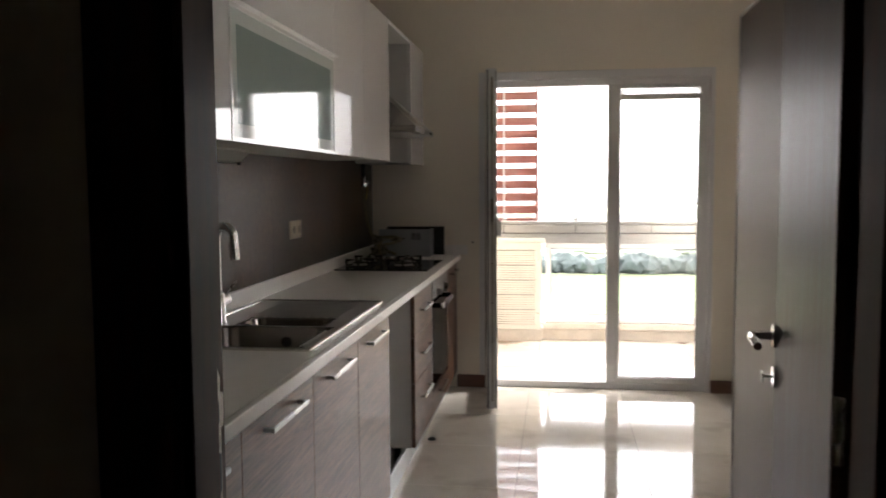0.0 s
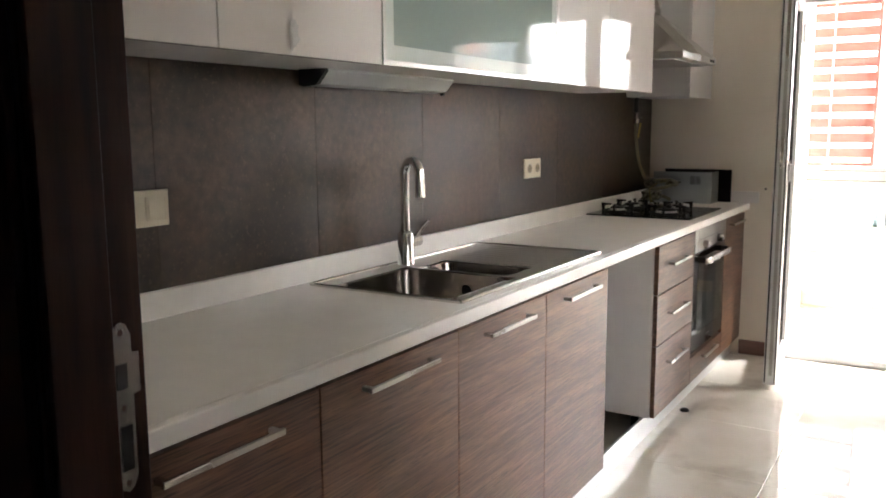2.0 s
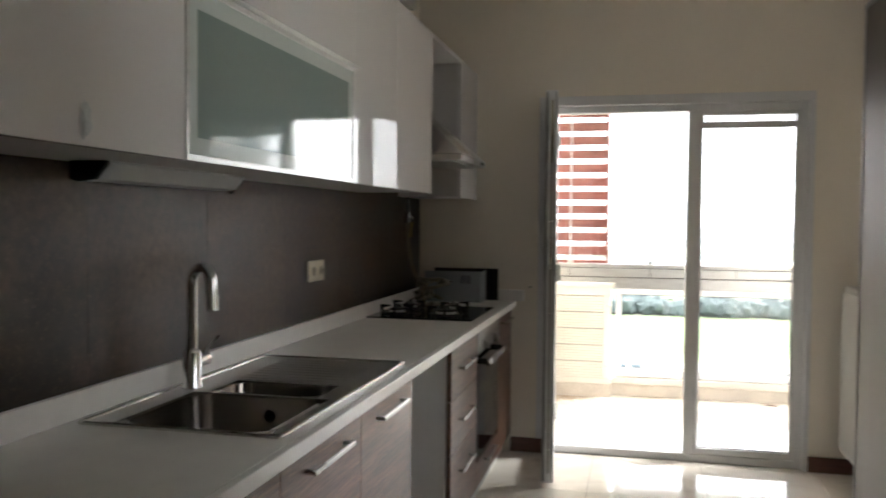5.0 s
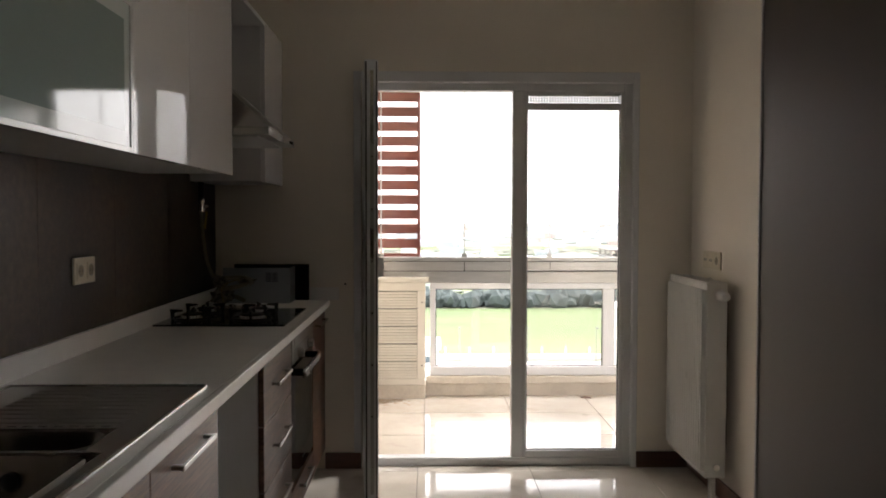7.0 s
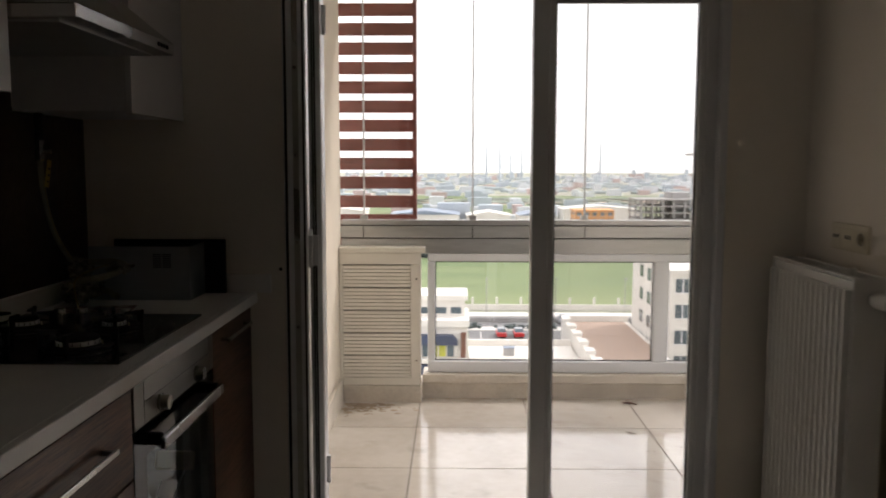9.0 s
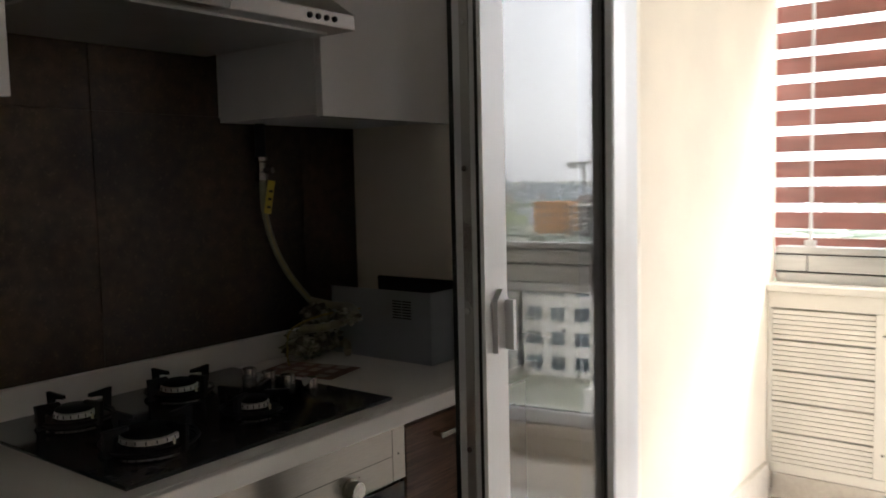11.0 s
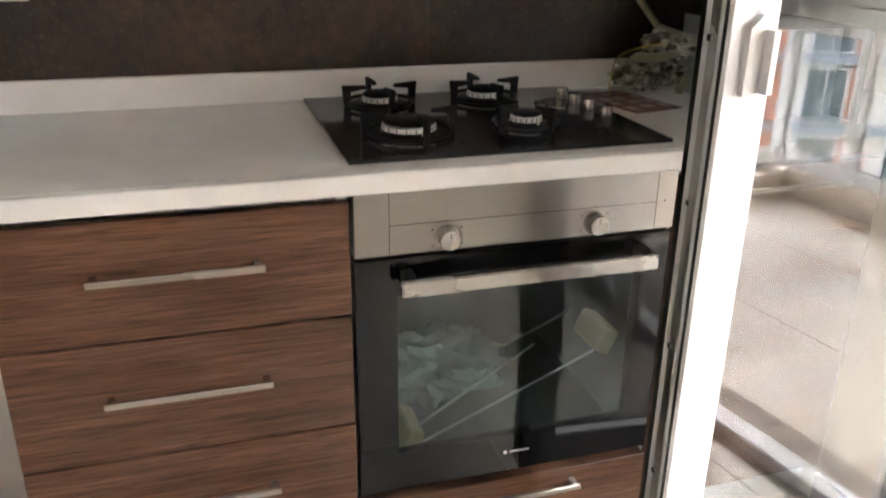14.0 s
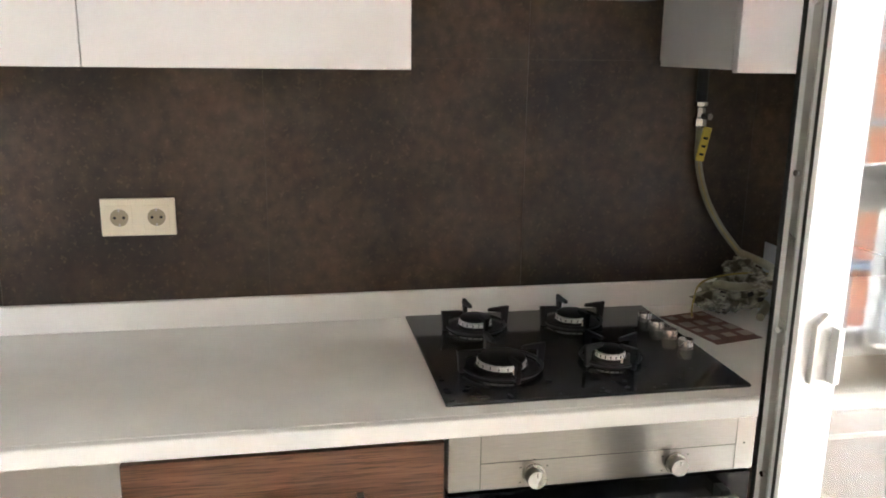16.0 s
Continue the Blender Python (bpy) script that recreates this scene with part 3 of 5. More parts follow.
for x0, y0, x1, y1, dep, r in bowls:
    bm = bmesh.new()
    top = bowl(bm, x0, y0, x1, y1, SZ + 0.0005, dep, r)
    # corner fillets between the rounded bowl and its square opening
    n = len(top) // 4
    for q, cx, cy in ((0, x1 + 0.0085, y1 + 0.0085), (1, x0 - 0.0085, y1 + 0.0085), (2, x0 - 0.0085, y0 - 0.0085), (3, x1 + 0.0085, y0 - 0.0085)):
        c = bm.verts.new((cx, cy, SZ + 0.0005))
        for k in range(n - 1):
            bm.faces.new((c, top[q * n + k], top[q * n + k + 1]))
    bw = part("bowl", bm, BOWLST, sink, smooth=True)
    bm = bmesh.new()
    lathe(bm, [(0.038, 0), (0.036, 0.003), (0.024, 0.002), (0.02, -0.001)], 24, ((x0 + x1) / 2, (y0 + y1) / 2, SZ - dep + 0.001))
    part("drain", bm, CHROME, bw, smooth=True)
bm = bmesh.new()
cyl(bm, (0.36, -2.8885, SZ - 0.05), (0.36, -2.8865, SZ - 0.05), 0.017, seg=20)
part("overflow", bm, BLACK, sink)
for a, b in (((SX0, SY0), (SX1, SY0)), ((SX1, SY0), (SX1, SY1)), ((SX1, SY1), (SX0, SY1)), ((SX0, SY1), (SX0, SY0))):
    bm = bmesh.new()
    tube(bm, [(*a, SZ), (*b, SZ)], 0.0058, 8)
    part("rim", bm, RIMST, sink, smooth=True)
for i in range(9):
    y = -2.655 + i * 0.04
    bm = bmesh.new()
    tube(bm, [(0.16, y, SZ - 0.0005), (0.19, y, SZ - 0.0004), (0.45, y, SZ - 0.0004), (0.48, y, SZ - 0.0005)], 0.0023, 6)
    part("drainer_rib", bm, DECKST, sink, smooth=True)

for i in range(9):
    boxes("drainer_slot", BLACK, (0.19 + i * 0.032, -2.684, SZ, 0.208 + i * 0.032, -2.680, SZ + 0.0006), parent=sink)

tap = thing("kitchen_tap", (0.10, -2.83, SZ), "tall chrome gooseneck mixer tap behind the sink", "tap")
bm = bmesh.new()
lathe(bm, [(0.029, 0), (0.029, 0.006), (0.0255, 0.012), (0.0255, 0.10), (0.019, 0.108), (0.013, 0.112)], 24, (0.10, -2.83, SZ))
part("body", bm, CHROME, tap, smooth=True)
bm = bmesh.new()
TD = (0.94, -0.34)
arc = [(0.10, -2.83, SZ + 0.10), (0.10, -2.83, SZ + 0.28)] + [(0.10 + TD[0] * 0.04 * (1 - math.cos(radians(a))), -2.83 + TD[1] * 0.04 * (1 - math.cos(radians(a))), SZ + 0.29 + 0.045 * math.sin(radians(a))) for a in range(0, 181, 15)]
arc += [(0.10 + TD[0] * 0.081, -2.83 + TD[1] * 0.081, SZ + 0.255)]
tube(bm, arc, 0.0145, 16)
spout = part("spout", bm, CHROME, tap, smooth=True)
bm = bmesh.new()
cyl(bm, (0.176, -2.8575, SZ + 0.262), (0.177, -2.858, SZ + 0.222), 0.0165, 0.0165)
part("aerator", bm, CHROME, spout, smooth=True)
bm = bmesh.new()
cyl(bm, (0.10, -2.81, SZ + 0.07), (0.10, -2.757, SZ + 0.072), 0.018, 0.02)
tube(bm, [(0.10, -2.775, SZ + 0.075), (0.115, -2.755, SZ + 0.11), (0.13, -2.735, SZ + 0.135)], [0.006, 0.005, 0.004], 8)
part("lever", bm, CHROME, tap, smooth=True)


# ---- oven ----
OGLASS = glass("dark_oven_glass", (0.62, 0.70, 0.69), 0.01, 0.05)
PANELST = brushed("brushed_panel_steel", (0.33, 0.315, 0.29), 0.30, 0.8)
WIRE = material("bright_rack_wire", (0.80, 0.80, 0.79), 0.3, 0.3, scale=20, vary=0.05)
FOAM = material("pale_yellow_foam", (0.74, 0.58, 0.32), 0.9, scale=40, vary=0.1)
FILM = material("crumpled_clear_film", (0.62, 0.64, 0.66), 0.12, scale=30, vary=0.15, bump=0.6, fine_scale=60)
CAVITY = material("grey_oven_enamel", (0.10, 0.105, 0.105), 0.3, scale=50, vary=0.2)
oy0, oy1 = -1.093, -0.482
oven = thing("oven", (0.3, (oy0 + oy1) / 2, 0.23), "built-in steel and black glass oven under the hob", "oven")
boxes("body", CAVITY, (0.03, oy0, 0.235, 0.555, oy0 + 0.06, 0.86), (0.03, oy1 - 0.06, 0.235, 0.555, oy1, 0.86), (0.03, oy0 + 0.06, 0.235, 0.555, oy1 - 0.06, 0.30), (0.03, oy0 + 0.06, 0.68, 0.555, oy1 - 0.06, 0.86), (0.03, oy0 + 0.06, 0.30, 0.12, oy1 - 0.06, 0.68), parent=oven)
panel = boxes("control_panel", PANELST, (0.555, oy0, 0.746, 0.582, oy1, 0.86), parent=oven, bevel=0.0015, label="brushed steel control panel with two knobs")
for b in ((0.5822, oy0 + 0.06, 0.80, 0.5826, oy1 - 0.04, 0.8012), (0.5822, oy0 + 0.06, 0.748, 0.5826, oy0 + 0.0612, 0.858), (0.5822, oy1 - 0.0412, 0.748, 0.5826, oy1 - 0.04, 0.858), (0.5822, oy1 - 0.025, 0.80, 0.5828, oy1 - 0.021, 0.804)):
    boxes("engraved_line", BLACK, b, parent=panel)
for y in (oy0 + 0.163, oy1 - 0.166):
    bm = bmesh.new()
    cyl(bm, (0.582, y, 0.772), (0.588, y, 0.772), 0.0215, seg=28)
    cyl(bm, (0.588, y, 0.772), (0.607, y, 0.772), 0.0185, 0.0175, 28)
    k = part("knob", bm, STEEL, panel, "round steel oven knob", smooth=True)
    boxes("pointer", BLACK, (0.607, y - 0.0008, 0.776, 0.6073, y + 0.0008, 0.786), parent=k)
    for a in (-60, 0, 60, 120, -120):
        boxes("dial_mark", BLACK, (0.5822, y + 0.03 * math.sin(radians(a)) - 0.0016, 0.772 + 0.03 * math.cos(radians(a)) - 0.0013, 0.5826, y + 0.03 * math.sin(radians(a)) + 0.0016, 0.772 + 0.03 * math.cos(radians(a)) + 0.0013), parent=panel)
odoor = thing("door", (0.57, (oy0 + oy1) / 2, 0.25), "", "")
odoor.parent = oven
odoor.matrix_parent_inverse = oven.matrix_world.inverted()
for k in ("label", "category"):
    if k in odoor:
        del odoor[k]
wy0, wy1, wz0, wz1 = oy0 + 0.075, oy1 - 0.058, 0.335, 0.668
boxes("glass_border", BLACKGL, (0.557, oy0 + 0.001, 0.252, 0.578, wy0, 0.738), (0.557, wy1, 0.252, 0.578, oy1 - 0.001, 0.738), (0.557, wy0, 0.252, 0.578, wy1, wz0), (0.557, wy0, wz1, 0.578, wy1, 0.738), parent=odoor)
wg = boxes("window_glass", OGLASS, (0.573, wy0 + 0.0003, wz0 + 0.0003, 0.578, wy1 - 0.0003, wz1 - 0.0003), parent=odoor)
wg.visible_shadow = False
bm = bmesh.new()
box(bm, 0.612, oy0 + 0.072, 0.682, 0.626, oy1 - 0.048, 0.712, 0.003)
part("handle", bm, STEEL, odoor, "broad brushed steel oven handle")
for y in (oy0 + 0.08, oy1 - 0.078):
    boxes("handle_post", BLACK, (0.578, y, 0.69, 0.612, y + 0.02, 0.718), parent=odoor, bevel=0.002)
boxes("maker_mark", ALU, (0.5782, -0.803, 0.292, 0.5785, -0.796, 0.299), (0.5782, -0.790, 0.2935, 0.5785, -0.748, 0.2975), parent=odoor)
rack = thing("oven_rack", (0.35, -0.78, 0.30), "bright wire rack with foam corners lying slanted in the oven", "rack")
for a, b in (((0.52, -0.975, 0.345), (0.50, -0.715, 0.488)), ((0.525, -0.955, 0.315), (0.52, -0.582, 0.469)), ((0.40, -0.965, 0.335), (0.40, -0.59, 0.50))):
    bm = bmesh.new()
    tube(bm, [a, b], 0.0028, 8)
    part("wire", bm, WIRE, rack)
for y, z in ((-0.983, 0.327), (-0.577, 0.492)):
    bm = bmesh.new()
    box(bm, 0.44, y - 0.019, z - 0.024, 0.545, y + 0.019, z + 0.030, 0.005)
    bm.transform(Matrix.Translation((0.5, y, z)) @ Matrix.Rotation(radians(-24), 4, "X") @ Matrix.Translation((-0.5, -y, -z)))
    part("foam_corner", bm, FOAM, rack)
bm = bmesh.new()
bmesh.ops.create_icosphere(bm, subdivisions=4, radius=0.08)
for v in bm.verts:
    v.co *= 1 + 0.55 * noise.noise(v.co * 25) + 0.35 * noise.noise(v.co * 60) + 0.15 * noise.noise(v.co * 150)
    v.co = Vector((v.co.x * 1.1 + 0.42, v.co.y * 1.45 - 0.885, max(v.co.z * 0.95 + 0.43, 0.302)))
tagged(part("plastic_bag", bm, FILM), "crumpled clear plastic bag lying in the oven", "bag")
# drawer front under the oven
f = boxes("warming_drawer", WOOD, (0.03, oy0 - 0.004, 0.105, 0.579, oy1 + 0.002, 0.231), bevel=0.0015)
tagged(f, "low walnut laminate drawer under the oven", "drawer")
bar_handle(f, -0.91, -0.64, 0.2, x=0.579)
for y in (-1.0, -0.55):
    bm = bmesh.new()
    cyl(bm, (0.3, y, 0.0), (0.3, y, 0.106), 0.02, 0.016, 12)
    part("foot", bm, BLACK, f)


# ---- hob ----
hob = thing("gas_hob", (0.28, -0.78, CT), "black glass gas hob with four burners, slightly stained", "hob")
HOBGL = material("smoky_hob_glass", (0.019, 0.020, 0.022), 0.09, scale=4, color2=(0.030, 0.031, 0.033), detail=8, specks=((0.03, 0.03, 0.03), 18, 0.62, 0.7, 0.5))
boxes("glass_top", HOBGL, (0.030, -1.093, CT + 0.001, 0.552, -0.482, CT + 0.008), parent=hob, bevel=0.002)
HZ = CT + 0.008
for x, y, r in ((0.140, -0.945, 0.035), (0.138, -0.708, 0.036), (0.395, -0.948, 0.048), (0.385, -0.71, 0.028)):
    bm = bmesh.new()
    lathe(bm, [(r + 0.03, 0), (r + 0.03, 0.003), (r + 0.022, 0.005), (r + 0.008, 0.006), (r + 0.004, 0.011)], 32, (x, y, HZ))
    b = part("burner", bm, BLACK, hob, smooth=True)
    bm = bmesh.new()
    lathe(bm, [(r + 0.001, 0.008), (r + 0.004, 0.011), (r + 0.003, 0.0195), (r - 0.003, 0.0215), (r - 0.006, 0.0215)], 32, (x, y, HZ))
    cr_ = part("crown", bm, BRIGHT, b, "notched steel burner crown", smooth=True)
    for q in range(18):
        a = 2 * math.pi * q / 18
        bm = bmesh.new()
        box(bm, r + 0.0005, -0.0010, 0.0125, r + 0.0042, 0.0010, 0.0185)
        bm.transform(Matrix.Translation((x, y, HZ)) @ Matrix.Rotation(a, 4, "Z"))
        part("notch", bm, BLACK, cr_)
    bm = bmesh.new()
    lathe(bm, [(r - 0.002, 0.021), (r + 0.001, 0.023), (r + 0.001, 0.026), (r - 0.003, 0.029), (0.004, 0.030)], 32, (x, y, HZ))
    part("cap", bm, BLACK, b, smooth=True)
    bm = bmesh.new()
    cyl(bm, (x + r * 0.95 + 0.008, y + 0.012, HZ), (x + r * 0.95 + 0.008, y + 0.012, HZ + 0.016), 0.0025, seg=8)
    part("spark_pin", bm, CREAM, b)
    R = r + 0.034
    bm = bmesh.new()
    tube(bm, [(x + R * math.cos(a), y + R * math.sin(a), HZ + 0.010) for a in [2 * math.pi * i / 32 for i in range(33)]], 0.004, 6)
    g = part("pan_support", bm, BLACK, hob, "black cast pan support", smooth=True)
    for q in range(4):
        a = q * math.pi / 2 + (0.12 if r != 0.028 else 0.42)
        bm = bmesh.new()
        prism(bm, [(R - 0.004, 0.0), (R + 0.010, 0.0), (R + 0.014, 0.047), (R - 0.036, 0.044), (R - 0.038, 0.037), (R - 0.002, 0.034)], "y", -0.0045, 0.0045)
        bmesh.ops.bevel(bm, geom=list(bm.edges), offset=0.0012, segments=1, affect="EDGES")
        bm.transform(Matrix.Translation((x, y, HZ)) @ Matrix.Rotation(a, 4, "Z"))
        part("prong", bm, BLACK, g)
for i, (x, y) in enumerate(((0.150, -0.528), (0.214, -0.526), (0.276, -0.523), (0.342, -0.518))):
    bm = bmesh.new()
    lathe(bm, [(0.0185, 0), (0.0185, 0.002), (0.0165, 0.003), (0.0162, 0.020), (0.0150, 0.0215)], 28, (x, y, HZ))
    part("knob", bm, STEEL, hob, "round satin steel knob", smooth=True)


rnd = random.Random(31)
bm = bmesh.new()
for i in range(46):
    x, y, r = rnd.gauss(0.50, 0.035), rnd.choice((rnd.gauss(-1.02, 0.04), rnd.gauss(-0.72, 0.06), rnd.uniform(-1.05, -0.52))), rnd.uniform(0.0015, 0.007)
    x, y = min(x, 0.54), max(-1.08, min(y, -0.50))
    ring = [bm.verts.new((min(x + r * math.cos(a) * rnd.uniform(0.6, 1.2), 0.549), y + r * math.sin(a) * rnd.uniform(0.7, 1.4), HZ + 0.0004)) for a in [2 * math.pi * q / 9 for q in range(9)]]
    bm.faces.new(ring)
SPOT = material("dried_water_mark", (0.002, 0.002, 0.002), 0.5, scale=60, vary=0.3, spec=0.15)
tagged(part("water_mark", bm, SPOT, hob), kind="stuff")


# ---- wall cabinets ----
UZ0, UZ1, UX = 1.505, 2.25, 0.36


def wall_cabinet(y0, y1, label):
    t = thing("wall_cabinet", (0.18, (y0 + y1) / 2, UZ0), label, "cabinet", "wall cabinets")
    for n, b in (("side_panel", (0.007, y0 + 0.0005, UZ0 + 0.002, UX - 0.021, y0 + 0.018, UZ1)), ("side_panel", (0.007, y1 - 0.018, UZ0 + 0.002, UX - 0.021, y1 - 0.0005, UZ1)),
                 ("bottom_panel", (0.007, y0 + 0.018, UZ0 + 0.002, UX - 0.021, y1 - 0.018, UZ0 + 0.02)), ("top_panel", (0.007, y0 + 0.018, UZ1 - 0.018, UX - 0.021, y1 - 0.018, UZ1))):
        boxes(n, WHITEB, b, parent=t)
    return t


for y0, y1 in ((-4.38, -3.852), (-3.852, -3.306), (-2.226, -1.712), (-1.712, -1.13), (-0.468, -0.003)):
    t = wall_cabinet(y0, y1, "gloss white handleless wall cabinet above the worktop")
    boxes("door", GLOSSW, (UX - 0.02, y0 + 0.001, UZ0 - 0.004, UX, y1 - 0.001, UZ1), parent=t, bevel=0.0015)
t = wall_cabinet(-3.306, -2.226, "wide wall cabinet with a frosted glass lift door")
boxes("flap", GLOSSW, (UX - 0.02, -3.305, 1.90, UX, -2.227, UZ1), parent=t, bevel=0.0015)
g0, g1 = -3.303, -2.229
gd = boxes("lift_door", FROST, (UX - 0.016, g0 + 0.05, UZ0 + 0.048, UX - 0.002, g1 - 0.05, 1.832), parent=t, label="green-grey frosted glass lift door")
for b in ((g0 + 0.014, UZ0 + 0.010, g1 - 0.014, UZ0 + 0.048), (g0 + 0.014, 1.832, g1 - 0.014, 1.874), (g0 + 0.014, UZ0 + 0.048, g0 + 0.05, 1.832), (g1 - 0.05, UZ0 + 0.048, g1 - 0.014, 1.832)):
    boxes("pale_border", FROSTB, (UX - 0.016, b[0], b[1], UX - 0.002, b[2], b[3]), parent=gd)
for b in ((g0, UZ0 - 0.004, g1, UZ0 + 0.010), (g0, 1.874, g1, 1.888), (g0, UZ0 + 0.010, g0 + 0.014, 1.874), (g1 - 0.014, UZ0 + 0.010, g1, 1.874)):
    boxes("alu_frame", ALU, (UX - 0.018, b[0], b[1], UX + 0.001, b[2], b[3]), parent=gd, bevel=0.001)
boxes("grip_profile", ALU, (UX - 0.01, g0 - 0.004, 1.889, UX + 0.022, g1 + 0.006, 1.894), parent=gd, bevel=0.001)
# black bar added for the shadow line above the grip
boxes("grip_shadow", BLACK, (UX - 0.012, g0, 1.8942, UX - 0.006, g1, 1.8995), parent=gd)
tagged(boxes("bridge_board", WHITEB, (0.007, -1.129, UZ1 - 0.02, UX, -0.469, UZ1), bevel=0.001), "white board bridging the wall cabinets over the hood", "board")
# crumpled tape mark on a cabinet door
bm = bmesh.new()
bmesh.ops.create_icosphere(bm, subdivisions=3, radius=0.022)
for v in bm.verts:
    d = 1 + 0.9 * noise.noise(v.co * 90)
    v.co = Vector((0.0012 + UX + abs(v.co.x) * 0.12, v.co.y * d * (0.5 + 12 * abs(v.co.z)) - 3.635, v.co.z * d * 1.2 + 1.547))
tagged(part("tape_scrap", bm, FILM), "scrap of crumpled clear tape stuck on a door", "tape")

# lamp under the wall cabinets
lamp = thing("under_cabinet_lamp", (0.18, -2.97, 1.47), "grey aluminium lamp housing under the wall cabinets", "lamp")
bm = bmesh.new()
prism(bm, [(0.03, 1.5065), (0.122, 1.5065), (0.124, 1.500), (0.092, 1.466), (0.05, 1.461), (0.03, 1.467)], "y", -3.23, -2.56)
part("housing", bm, PLINTH, lamp)
bm = bmesh.new()
prism(bm, [(0.03, 1.5065), (0.123, 1.5065), (0.125, 1.499), (0.093, 1.464), (0.05, 1.459), (0.03, 1.465)], "y", -3.245, -3.2305)
part("end_cap", bm, BLACK, lamp)
bm = bmesh.new()
cyl(bm, (0.09, -2.58, 1.461), (0.09, -2.58, 1.452), 0.008, seg=12)
part("switch", bm, BLACK, lamp)

# extractor hood
hood = thing("extractor_hood", (0.25, -0.825, 1.63), "brushed steel pyramid extractor hood between the cabinets", "hood")
hy0, hy1, hx = -1.122, -0.505, 0.50
boxes("lip", STEEL, (0.012, hy0, 1.660, hx, hy1, 1.690), parent=hood, bevel=0.002)
bm = bmesh.new()
lo = [bm.verts.new(p) for p in ((0.012, hy0, 1.690), (hx, hy0, 1.690), (hx, hy1, 1.690), (0.012, hy1, 1.690))]
hi = [bm.verts.new(p) for p in ((0.012, -0.96, 1.915), (0.25, -0.96, 1.915), (0.25, -0.67, 1.915), (0.012, -0.67, 1.915))]
bm.faces.new(hi), bm.faces.new(list(reversed(lo)))
for i in range(4):
    bm.faces.new((lo[i], lo[(i + 1) % 4], hi[(i + 1) % 4], hi[i]))
part("canopy", bm, STEEL, hood)
boxes("chimney", STEEL, (0.012, -0.96, 1.915, 0.25, -0.67, UZ1 - 0.021), parent=hood, bevel=0.002)
boxes("grease_filter", ALU, (0.05, hy0 + 0.03, 1.655, hx - 0.05, hy1 - 0.03, 1.6595), parent=hood)
for i in range(4):
    bm = bmesh.new()
    cyl(bm, (hx, hy1 - 0.06 - i * 0.022, 1.675), (hx + 0.004, hy1 - 0.06 - i * 0.022, 1.675), 0.006, seg=12)
    part("button", bm, BLACK, hood)

# ---- tall cabinet ----
TX, TY0, TY1, TZ = 1.87, -3.2, -2.515, 1.95
tall = thing("tall_cabinet", (2.2, -2.85, 0), "tall taupe-grey cabinet with white edges against the wall", "cabinet")
for n, b in (("side_panel", (TX + 0.022, TY0, 0.08, XR - 0.002, TY0 + 0.018, TZ)), ("side_panel", (TX + 0.022, TY1 - 0.018, 0.08, XR - 0.002, TY1, TZ)), ("top_panel", (TX + 0.022, TY0 + 0.018, TZ - 0.018, XR - 0.002, TY1 - 0.018, TZ)),
             ("bottom_panel", (TX + 0.022, TY0 + 0.018, 0.08, XR - 0.002, TY1 - 0.018, 0.098)), ("back_panel", (XR - 0.02, TY0 + 0.018, 0.098, XR - 0.002, TY1 - 0.018, TZ - 0.018))):
    boxes(n, WHITEB, b, parent=tall)
boxes("door", TAUPE, (TX + 0.003, TY0 + 0.003, 0.085, TX + 0.021, TY1 - 0.006, TZ - 0.012), parent=tall, bevel=0.001)
boxes("edge_strip", GLOSSW, (TX, TY1 - 0.0055, 0.08, TX + 0.022, TY1, TZ), parent=tall)
boxes("edge_strip", GLOSSW, (TX, TY0, TZ - 0.0115, TX + 0.022, TY1 - 0.0055, TZ), parent=tall)
boxes("plinth", PLINTH, (TX + 0.06, TY0, 0.0, XR - 0.002, TY1, 0.079), parent=tall)

# ---- radiator ----
rad = thing("radiator", (2.44, -0.31, 0.13), "white ribbed steel panel radiator on the wall", "radiator")
ry0, ry1, rz0, rz1, rx = -0.632, -0.055, 0.135, 1.042, 2.398
boxes("panel", RADW, (rx + 0.006, ry0 + 0.004, rz0, rx + 0.016, ry1 - 0.004, rz1 - 0.01), parent=rad)
n = 16
for i in range(n):
    y = ry0 + 0.025 + i * (ry1 - ry0 - 0.05) / (n - 1)
    bm = bmesh.new()
    prism(bm, [(rx + 0.0075, y - 0.010), (rx - 0.014, y - 0.0045), (rx - 0.014, y + 0.0045), (rx + 0.0075, y + 0.010)], "z", rz0 + 0.03, rz1 - 0.035)
    part("rib", bm, RADW, rad)
for y0, y1 in ((ry0 - 0.003, ry0 + 0.0035), (ry1 - 0.0035, ry1 + 0.003)):
    boxes("side_cover", RADW, (rx + 0.002, y0, rz0 + 0.004, 2.495, y1, rz1), parent=rad, bevel=0.002)
grille = boxes("top_grille", RADW, (rx + 0.002, ry0 + 0.004, rz1 - 0.004, rx + 0.018, ry1 - 0.004, rz1), (2.48, ry0 + 0.004, rz1 - 0.004, 2.495, ry1 - 0.004, rz1), parent=rad)
for i in range(24):
    y = ry0 + 0.015 + i * 0.0226
    boxes("slat", RADW, (rx + 0.018, y, rz1 - 0.006, 2.48, y + 0.004, rz1 - 0.001), parent=grille)
boxes("back_panel", RADW, (2.475, ry0 + 0.004, rz0, 2.485, ry1 - 0.004, rz1 - 0.01), parent=rad)
boxes("wall_bracket", STEEL, (2.485, ry0 + 0.08, rz0 + 0.1, XR, ry0 + 0.11, rz1 - 0.08), (2.485, ry1 - 0.11, rz0 + 0.1, XR, ry1 - 0.08, rz1 - 0.08), parent=rad)
bm = bmesh.new()
